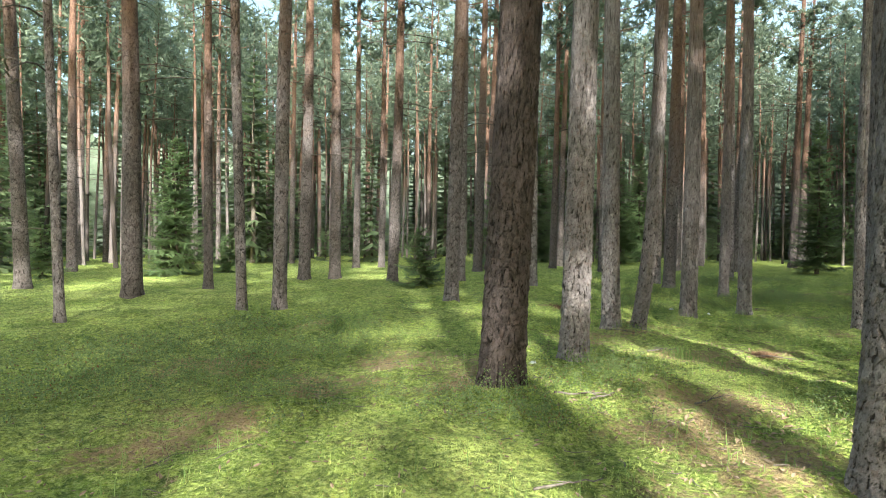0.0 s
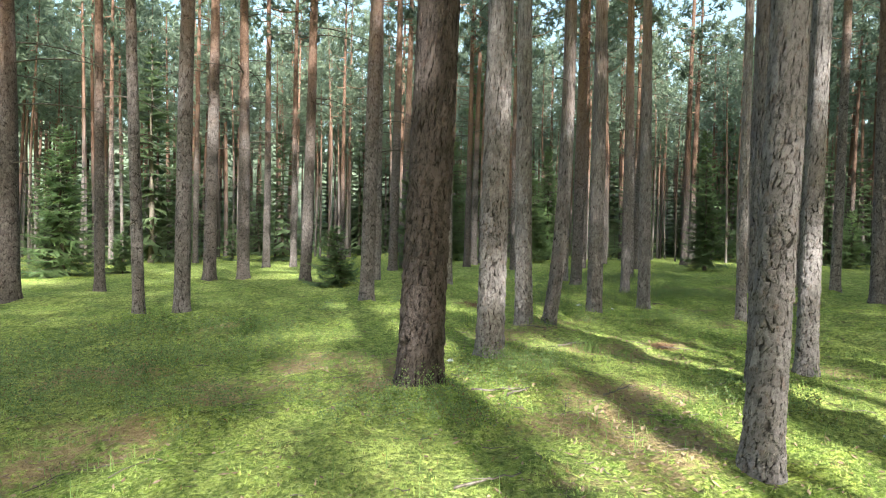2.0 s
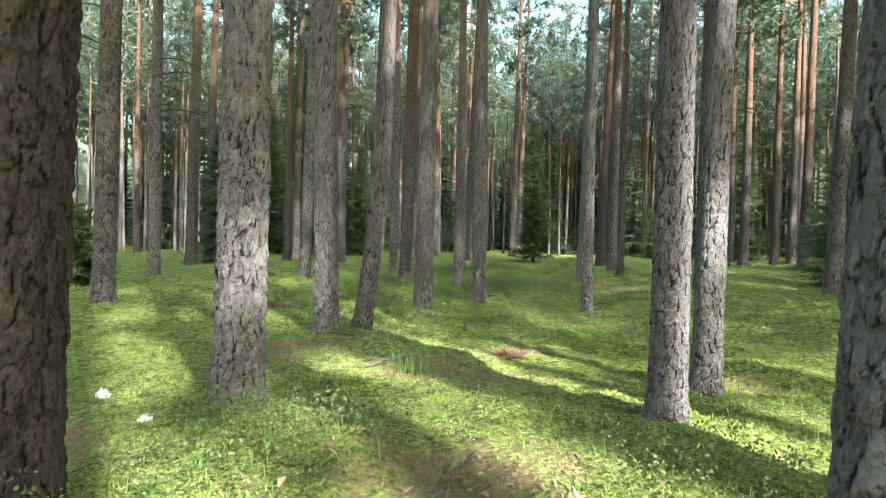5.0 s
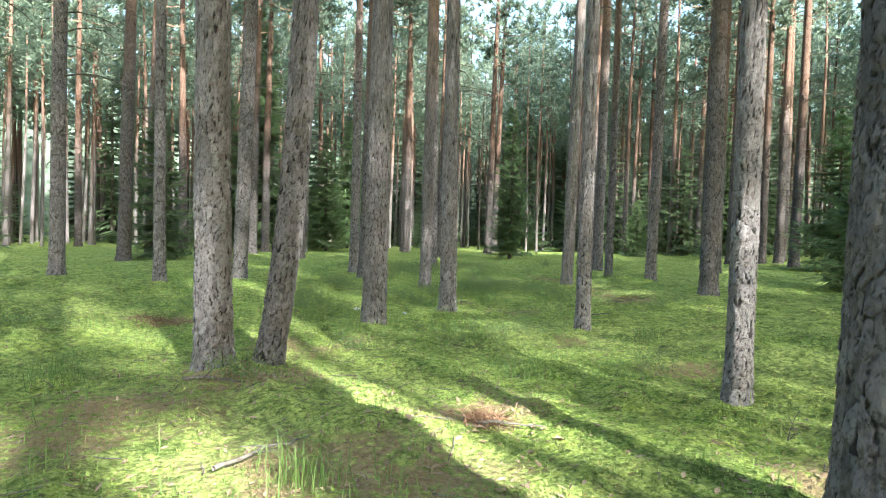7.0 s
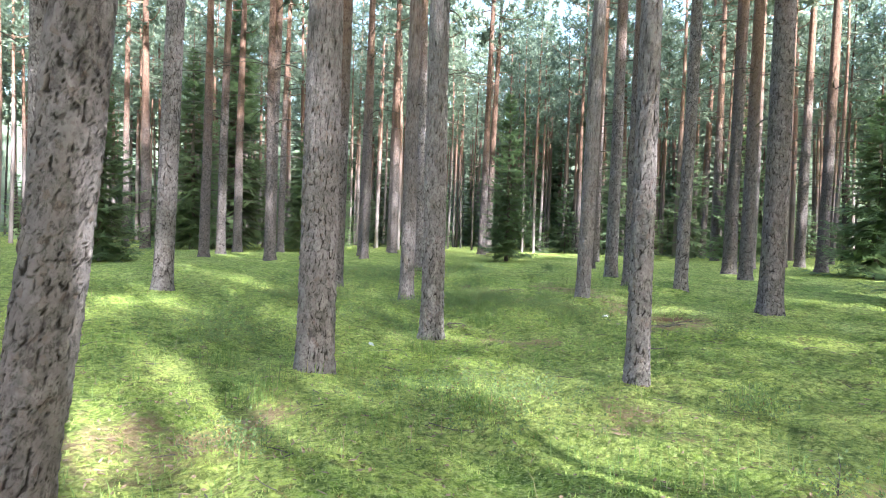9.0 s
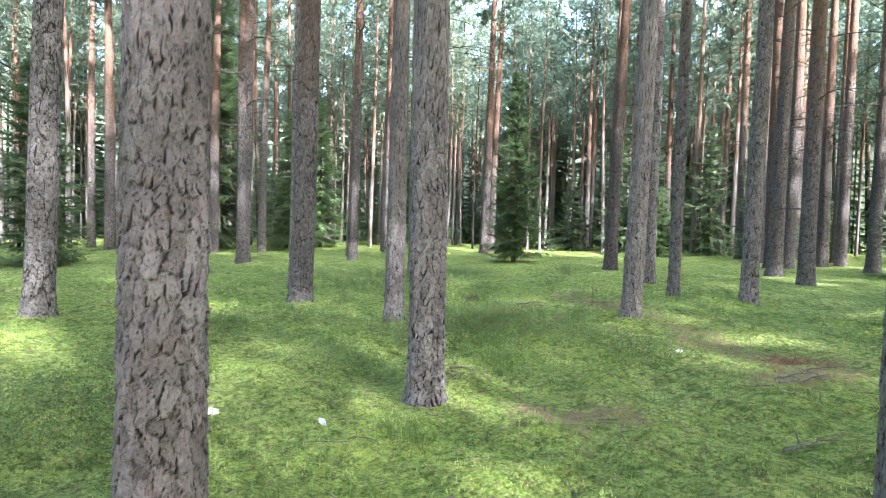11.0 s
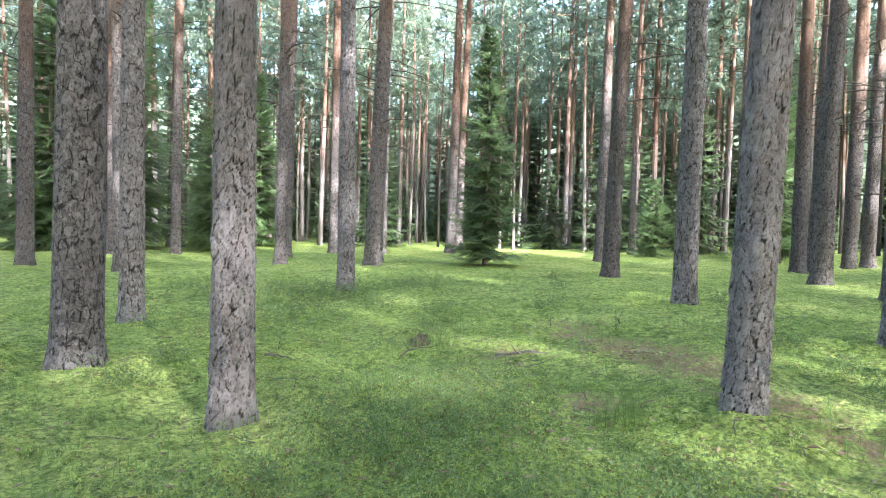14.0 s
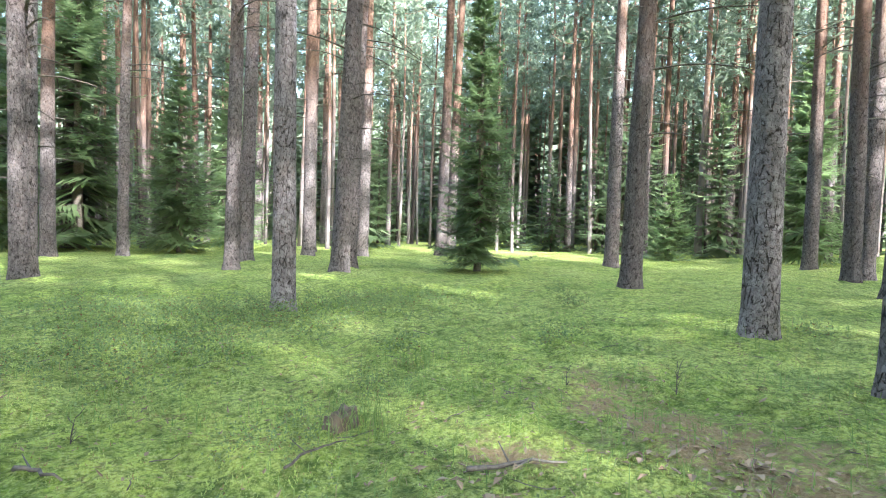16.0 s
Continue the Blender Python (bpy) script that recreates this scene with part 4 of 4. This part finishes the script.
i, j = np.meshgrid(np.arange(len(ys) - 1), np.arange(len(xs) - 1), indexing="ij")
w = len(xs)
faces = np.stack([i * w + j, i * w + j + 1, (i + 1) * w + j + 1, (i + 1) * w + j], -1).reshape(-1, 4)
cover = np.stack([bare, berry, 0 * bare, 0 * bare + 1], -1).reshape(-1, 4)
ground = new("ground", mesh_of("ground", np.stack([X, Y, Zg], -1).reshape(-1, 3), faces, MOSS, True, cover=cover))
tagged(ground, "uneven forest floor of yellow-green moss with brown needle patches", "ground", kind="structure")


def floor_at(x, y):
    return ground_z(x, y) + 0.03 * blots(x, y, BERRY) - 0.02 * blots(x, y, BARE)


# ---------- low plants: moss fronds, grass, bilberry ----------
def scatter(n, seed, reach):
    """Places along the way, thinning out with distance from it."""
    r = np.random.default_rng(seed)
    t = r.random(n) ** 0.9 * 1.25
    px = np.interp(t, np.linspace(0, 1.25, 9), [0.3, 1.2, 2.6, 4.2, 5.8, 7.2, 9.0, 10.8, 12.8])
    py = np.interp(t, np.linspace(0, 1.25, 9), [1.5, 3.4, 6.2, 8.7, 11.8, 13.8, 16.5, 18.5, 21.0])
    off = r.normal(0, 1, (2, n)) * reach
    return r, px + off[0] * 1.0, py + off[1] * 0.8


def fronds(n, seed, reach, long, wide, blades):
    r, x, y = scatter(n, seed, reach)
    # bright fronds keep to the bumps, so hollows stay darker, as if shaded
    keep = (r.random(n) > 1.1 * blots(x, y, BARE)) & (0.6 * vnoise(x / 0.30, y / 0.30, 3) + 0.4 * vnoise(x / 0.15, y / 0.15, 4) + 0.25 * (r.random(n) - 0.5) > 0.38)
    x, y = x[keep], y[keep]
    m = len(x)
    z = floor_at(x, y) - 0.006
    mid = np.repeat(np.stack([x, y, z], 1), blades, 0)
    a = r.random(m * blades) * 6.283
    tip = np.stack([np.cos(a), np.sin(a), 0.3 + 1.3 * r.random(m * blades)], 1)
    size = long * (0.5 + 0.9 * r.random(m * blades))[:, None]
    side = np.stack([-np.sin(a), np.cos(a), 0 * a], 1) * wide
    mid = mid + r.normal(0, long * 0.35, mid.shape) * (1, 1, 0)
    return np.stack([mid - side, mid + side, mid + tip * size], 1)


moss = Soup()
moss.tris(fronds(90000, 401, 2.4, 0.015, 0.0042, 4).reshape(-1, 3))
moss.tris(fronds(90000, 402, 5.6, 0.018, 0.0055, 3).reshape(-1, 3))
tagged(new("moss", moss.mesh("moss", FRONDS)), "short feathery yellow-green moss fronds covering the ground", "moss", kind="stuff")


def blades(n, seed, reach, low, high):
    r, x, y = scatter(n, seed, reach)
    keep = vnoise(x / 0.9, y / 0.9, 77) + 0.25 * r.random(n) > 0.62
    x, y = x[keep], y[keep]
    m = len(x)
    a, long = r.random(m) * 6.283, low + (high - low) * r.random(m) ** 1.5
    mid = np.stack([x, y, floor_at(x, y) - 0.01], 1)
    side = np.stack([-np.sin(a), np.cos(a), 0 * a], 1) * 0.0028
    out = np.stack([np.cos(a), np.sin(a), 0 * a], 1) * (0.15 + 0.5 * r.random(m))[:, None]
    up = np.array([0, 0, 1.0])
    b = mid + (out * 0.35 + up * 0.62) * long[:, None]
    c = mid + (out * 1.1 + up * 0.95) * long[:, None]
    v = np.stack([mid - side, mid + side, b + side * 0.8, b - side * 0.8, c], 1)
    f = np.array([[0, 1, 2], [0, 2, 3], [3, 2, 4]])
    return v.reshape(-1, 3), (np.arange(m)[:, None, None] * 5 + f).reshape(-1, 3)


grass = Soup()
grass.add(*blades(30000, 411, 4.4, 0.05, 0.17))
tagged(new("grass", grass.mesh("grass", GRASS)), "sparse thin green grass blades rising from the moss", "grass", kind="stuff")


TUSSOCKS = [(4.59, 12.18), (8.59, 13.92), (6.08, 10.06), (4.73, 11.02), (9.34, 15.74), (6.33, 16.30), (9.87, 16.88), (11.2, 18.26), (-1.6, 8.72),
            (-3.48, 10.58), (10.16, 16.71), (9.01, 14.66), (3.1, 6.9), (1.9, 9.2), (6.9, 12.6), (5.4, 8.3), (8.0, 9.2), (10.9, 15.3), (12.4, 19.6)]


def tussock(soup, x, y, s):
    r = np.random.default_rng(s)
    n = 110
    px, py = x + r.normal(0, 0.11, n), y + r.normal(0, 0.11, n)
    a, long = r.random(n) * 6.283, 0.10 + 0.20 * r.random(n)
    out, up = np.stack([np.cos(a), np.sin(a), 0 * a], 1) * (0.2 + 0.5 * r.random(n))[:, None], np.array([0, 0, 1.0])
    side = np.stack([-np.sin(a), np.cos(a), 0 * a], 1) * 0.0022
    mid = np.stack([px, py, floor_at(px, py) - 0.01], 1)
    b, c = mid + (out * 0.35 + up * 0.6) * long[:, None], mid + (out * 1.2 + up * 0.85) * long[:, None]
    v = np.stack([mid - side, mid + side, b + side, b - side, c], 1)
    soup.add(v.reshape(-1, 3), (np.arange(n)[:, None, None] * 5 + np.array([[0, 1, 2], [0, 2, 3], [3, 2, 4]])).reshape(-1, 3))


tufts = Soup()
for k, (x, y) in enumerate(TUSSOCKS):
    tussock(tufts, x, y, 701 + k)
tagged(new("grass_tussocks", tufts.mesh("grass_tussocks", GRASS)), "loose tufts of fine arching green grass in the moss", "grass", kind="stuff")


def sprigs(seed):
    r = np.random.default_rng(seed)
    leaf = []
    _, sx, sy = scatter(46, seed + 1, 3.2)
    for a, b, rad in BERRY + [(x, y, 0.22) for x, y in zip(sx, sy) if off_line(x, y) > 0.8 and math.hypot(x - 5.8, y - 13.5) > 0.9]:
        n = int(230 * rad ** 1.6) + (30 if rad > 0.25 else 8)
        px, py = a + r.normal(0, 0.55 * rad, n), b + r.normal(0, 0.55 * rad, n)
        far = off_line(a, b) > 5
        pz = floor_at(px, py)
        for x, y, z in zip(px, py, pz):
            tall = 0.08 + 0.17 * r.random()
            lean = r.normal(0, 0.4, 2) * tall
            count = 10 if far else 19
            t = 0.25 + 0.75 * r.random(count)
            p = np.stack([x + lean[0] * t, y + lean[1] * t, z + tall * t], 1) + r.normal(0, 0.022, (count, 3))
            d = r.normal(0, 1, (count, 3)) + (0, 0, 0.3)
            d /= np.linalg.norm(d, axis=1)[:, None]
            e = np.cross(d, r.normal(0, 1, (count, 3)))
            e /= np.linalg.norm(e, axis=1)[:, None]
            long = (0.028 if far else 0.019) * (0.7 + 0.6 * r.random(count))[:, None]
            leaf.append(np.stack([p, p + d * long * 0.5 + e * long * 0.36, p + d * long, p, p + d * long, p + d * long * 0.5 - e * long * 0.36], 1))
    s = Soup()
    s.tris(np.concatenate(leaf).reshape(-1, 3))
    return s


tagged(new("bilberry_shrubs", sprigs(421).mesh("bilberry_shrubs", BERRY_LEAF)), "low dark green bilberry shrubs growing in patches", "shrub", kind="stuff")


# ---------- fallen bits ----------
def flakes(n, seed):
    r, x, y = scatter(n, seed, 3.0)
    near_bare = blots(x, y, BARE, 1.5)
    keep = r.random(n) < 0.12 + 0.9 * near_bare
    x, y = x[keep], y[keep]
    m = len(x)
    mid = np.stack([x, y, floor_at(x, y) + 0.008], 1)
    a = r.random(m) * 6.283
    u = np.stack([np.cos(a), np.sin(a), r.normal(0, 0.3, m)], 1) * (0.013 + 0.030 * r.random(m) ** 2)[:, None]
    v = np.stack([-np.sin(a), np.cos(a), r.normal(0, 0.3, m)], 1) * (0.004 + 0.010 * r.random(m))[:, None]
    return np.stack([mid - u, mid + v, mid + u, mid - u, mid + u, mid - v], 1)


def curled(x, y, spread, n, seed):
    """Larger curled dry leaves in a loose heap: two bent halves each."""
    r = np.random.default_rng(seed)
    px, py = x + r.normal(0, spread, n), y + r.normal(0, spread, n)
    mid = np.stack([px, py, floor_at(px, py) + 0.012], 1)
    a = r.random(n) * 6.283
    u = np.stack([np.cos(a), np.sin(a), r.normal(0, 0.25, n)], 1) * (0.020 + 0.028 * r.random(n))[:, None]
    v = np.stack([-np.sin(a), np.cos(a), 0.5 + 0.3 * r.random(n)], 1) * (0.012 + 0.014 * r.random(n))[:, None]
    w = v * (-1, -1, 1)
    return np.stack([mid - u, mid + v, mid + u, mid - u, mid + u, mid + w], 1)


bits = Soup()
bits.tris(flakes(42000, 431).reshape(-1, 3))
for k, (x, y, spread, n) in enumerate(((12.6, 16.4, .16, 26), (12.4, 16.85, .25, 24), (11.4, 17.1, .14, 16), (8.0, 13.75, .14, 16), (10.6, 15.6, .3, 16),
                                       (11.7, 14.2, .4, 24), (4.4, 7.3, .4, 18), (3.0, 8.9, .3, 18), (2.5, 4.2, .35, 26), (-0.2, 6.4, .3, 20), (9.1, 15.6, .4, 12))):
    bits.tris(curled(x, y, spread, n, 451 + k).reshape(-1, 3))
tagged(new("leaf_litter", bits.mesh("leaf_litter", LITTER)), "scattered brown and pale dry leaves and bark flakes", "litter", kind="stuff")

r = np.random.default_rng(441)
_, tx, ty = scatter(520, 442, 3.4)
twigs = Soup()
for x, y in zip(tx, ty):
    a, long = r.random() * 6.283, 0.06 + 0.25 * r.random() ** 2
    t = np.linspace(-0.5, 0.5, 4)
    lx, ly = x + np.cos(a) * long * t + r.normal(0, 0.008, 4), y + np.sin(a) * long * t + r.normal(0, 0.008, 4)
    twigs.tube(np.stack([lx, ly, floor_at(lx, ly) + 0.010], 1), [0.004, 0.0035, 0.003, 0.002], 4)
tagged(new("fallen_twigs", twigs.mesh("fallen_twigs", DEADWOOD)), "small grey dead twigs lying on the moss", "twigs", kind="stuff")


def stick(x0, y0, x1, y1, thick, s, forks=1):
    r, wood = np.random.default_rng(s), Soup()
    n = 9
    t = np.linspace(0, 1, n)
    x = x0 + (x1 - x0) * t + r.normal(0, 0.012, n)
    y = y0 + (y1 - y0) * t + r.normal(0, 0.012, n)
    base = float(floor_at(x0, y0))
    z = floor_at(x, y) * 0.5 + np.linspace(floor_at(x0, y0), floor_at(x1, y1), n) * 0.5 + thick + 0.012 + 0.012 * np.sin(t * 3.1)
    line = np.stack([x - x0, y - y0, z - base], 1)
    wood.tube(line, thick * (1.05 - 0.6 * t), 7)
    for k in range(forks):
        p = line[3 + 2 * k]
        d = np.array([r.normal(0, 1), r.normal(0, 1), 0.25])
        d *= 0.18 / np.linalg.norm(d)
        wood.tube([p, p + d * 0.5, p + d], [thick * 0.5, thick * 0.35, thick * 0.15], 5)
    ob = new("fallen_branch", wood.mesh("fallen_branch", DEADWOOD, True))
    ob.location = (x0, y0, base)
    return tagged(ob, "bare grey fallen branch lying on moss", "branch", "fallen branches")


stick(1.03, 4.71, 1.48, 4.74, 0.010, 501)
stick(2.70, 8.87, 3.11, 8.62, 0.014, 502)
stick(2.73, 7.10, 3.25, 7.42, 0.012, 503, 2)
stick(4.36, 7.40, 4.68, 7.13, 0.010, 504)
stick(8.72, 11.10, 9.20, 10.98, 0.012, 505)
stick(10.58, 17.90, 11.00, 18.06, 0.009, 506)
stick(11.38, 17.30, 11.88, 17.10, 0.014, 507, 2)
stick(9.35, 18.56, 9.58, 18.34, 0.014, 508)
stick(2.20, 4.60, 2.60, 4.90, 0.009, 509, 2)
stick(1.30, 4.60, 1.55, 4.74, 0.010, 510)
stick(8.10, 14.10, 8.28, 13.86, 0.012, 511)
stick(9.85, 11.75, 10.60, 11.72, 0.012, 512, 3)
stick(10.30, 12.00, 10.90, 11.86, 0.010, 513, 3)
stick(0.55, 2.95, 0.95, 3.05, 0.008, 514, 2)


def crumple(name, x, y, sx, sy, sz, mat, label, category, s):
    r, bm = np.random.default_rng(s), bmesh.new()
    bmesh.ops.create_icosphere(bm, subdivisions=3, radius=1.0)
    for v in bm.verts:
        p = v.co.normalized()
        f = 0.62 + 0.55 * abs(noise.noise(p * 2.3 + Vector((s, 0, 0)))) + 0.35 * noise.noise(p * 5.1 + Vector((0, s, 0)))
        v.co = Vector((p.x * sx, p.y * sy, max(p.z, -0.25) * sz)) * f
    me = bpy.data.meshes.new(name)
    bm.to_mesh(me)
    bm.free()
    me.materials.append(mat)
    ob = new(name, me)
    ob.location = (x, y, float(floor_at(x, y)) + sz * 0.12)
    ob.rotation_euler = (0, 0, s * 1.3)
    return tagged(ob, label, category)


crumple("paper_scrap", 1.06, 6.12, 0.13, 0.05, 0.035, PAPER, "crumpled white paper scrap lying on moss", "litter", 1)
crumple("paper_scrap", 0.77, 7.00, 0.06, 0.05, 0.06, PAPER, "small white crumpled paper beside a pine", "litter", 2)
crumple("plastic_bag", 3.75, 3.25, 0.09, 0.065, 0.075, PLASTIC, "crumpled pale blue-white plastic bag on moss", "litter", 3)
crumple("paper_scrap", 3.95, 3.50, 0.06, 0.04, 0.04, PAPER, "small white scrap near a plastic bag", "litter", 4)
crumple("paper_scrap", 5.73, 13.55, 0.09, 0.05, 0.045, PAPER, "crumpled whitish paper in green moss", "litter", 5)
crumple("paper_scrap", 6.45, 13.12, 0.09, 0.03, 0.03, PAPER, "thin torn white paper in moss", "litter", 6)
crumple("paper_scrap", 10.6, 13.25, 0.07, 0.04, 0.035, PAPER, "white paper scrap beside bilberry shrubs", "litter", 7)


def red_patch(soup, x, y, rad, s):
    r = np.random.default_rng(s)
    n = 420
    px, py = x + r.normal(0, rad * 0.5, n), y + r.normal(0, rad * 0.5, n)
    mid = np.stack([px, py, floor_at(px, py) + 0.004], 1)
    d = r.normal(0, 1, (n, 3)) * (1, 1, 0.5) + (0, 0, 0.45)
    d *= (0.06 + 0.09 * r.random(n))[:, None] / np.linalg.norm(d, axis=1)[:, None]
    e = np.cross(d, r.normal(0, 1, (n, 3)))
    e *= 0.004 / np.linalg.norm(e, axis=1)[:, None]
    soup.tris(np.stack([mid - e, mid + e, mid + d], 1).reshape(-1, 3))


dry = Soup()
for k, (x, y, rad) in enumerate(((2.62, 11.8, .27), (4.45, 7.45, .15), (11.0, 12.25, .3))):
    red_patch(dry, x, y, rad, 601 + k)
tagged(new("dry_needles", dry.mesh("dry_needles", RED_NEEDLES)), "rust-red dry pine needles fallen in small heaps", "needles", kind="stuff")


def stump(x, y, d, h):
    ob = thing("tree_stump", (x, y, float(swell(x, y)) - 0.01), "old low grey-brown tree stump in moss", "stump")
    th, rows = np.linspace(0, 2 * np.pi, 40, endpoint=False), np.linspace(-0.1, h, 12)
    Z, T = np.meshgrid(rows, th, indexing="ij")
    r = d / 2 * (1 + 0.16 * np.exp(-np.clip(Z, 0, 1) / 0.04)) * (1 + 0.08 * np.sin(5 * T) + 0.05 * np.sin(11 * T + 1))
    top = Z + (Z > h - 0.02) * (0.035 * np.sin(T * 2) + 0.02 * np.sin(T * 7))
    v = np.stack([r * np.cos(T), r * np.sin(T), top], -1).reshape(-1, 3)
    i, j = np.meshgrid(np.arange(11), np.arange(40), indexing="ij")
    k = (j + 1) % 40
    f = np.stack([i * 40 + j, i * 40 + k, (i + 1) * 40 + k, (i + 1) * 40 + j], -1).reshape(-1, 4)
    part("side", mesh_of("side", v, f, STUMP_TOP), ob)
    ring = v[-40:]
    c = np.concatenate([ring, ring * (0.5, 0.5, 1) + (0, 0, -0.012), [[0, 0, h - 0.02]]])
    f = [[a, (a + 1) % 40, 40 + (a + 1) % 40] for a in range(40)] + [[a, 40 + (a + 1) % 40, 40 + a] for a in range(40)]
    f += [[40 + a, 40 + (a + 1) % 40, 80] for a in range(40)]
    part("cut_face", mesh_of("cut_face", c, np.array(f), STUMP_TOP), ob, "weathered split wood")


stump(11.13, 18.42, 0.21, 0.075)


def sprig(x, y, tall, s):
    """A small dead seedling: a bent stem with a few side twigs."""
    r, wood = np.random.default_rng(s), Soup()
    t = np.linspace(0, 1, 6)[:, None]
    lean = np.array([r.normal(0, 0.2), r.normal(0, 0.2), 0]) * tall
    line = np.array([0, 0, -0.03]) + np.array([0, 0, tall + 0.03]) * t + lean * t * t
    wood.tube(line, 0.0045 * (1.1 - 0.8 * t[:, 0]), 5)
    for k in range(7):
        p = line[1 + k % 5]
        d = np.array([r.normal(0, 1), r.normal(0, 1), 0.5 + 0.5 * r.random()])
        d *= tall * (0.25 + 0.25 * r.random()) / np.linalg.norm(d)
        wood.tube([p, p + d * 0.5, p + d + (0, 0, 0.012)], [0.003, 0.0024, 0.0014], 4)
    ob = new("dead_seedling", wood.mesh("dead_seedling", DEAD_LIMB, True))
    ob.location = (x, y, float(floor_at(x, y)))
    return tagged(ob, "thin dark dead seedling standing in moss", "seedling", "dead seedlings")


for k, (x, y, tall) in enumerate(((13.45, 17.5, .22), (13.75, 17.7, .15), (12.9, 18.1, .14), (9.6, 18.9, .16), (6.9, 8.1, .15), (5.9, 6.3, .14), (1.75, 4.4, .16), (8.4, 14.9, .17))):
    sprig(x, y, tall, 801 + k)
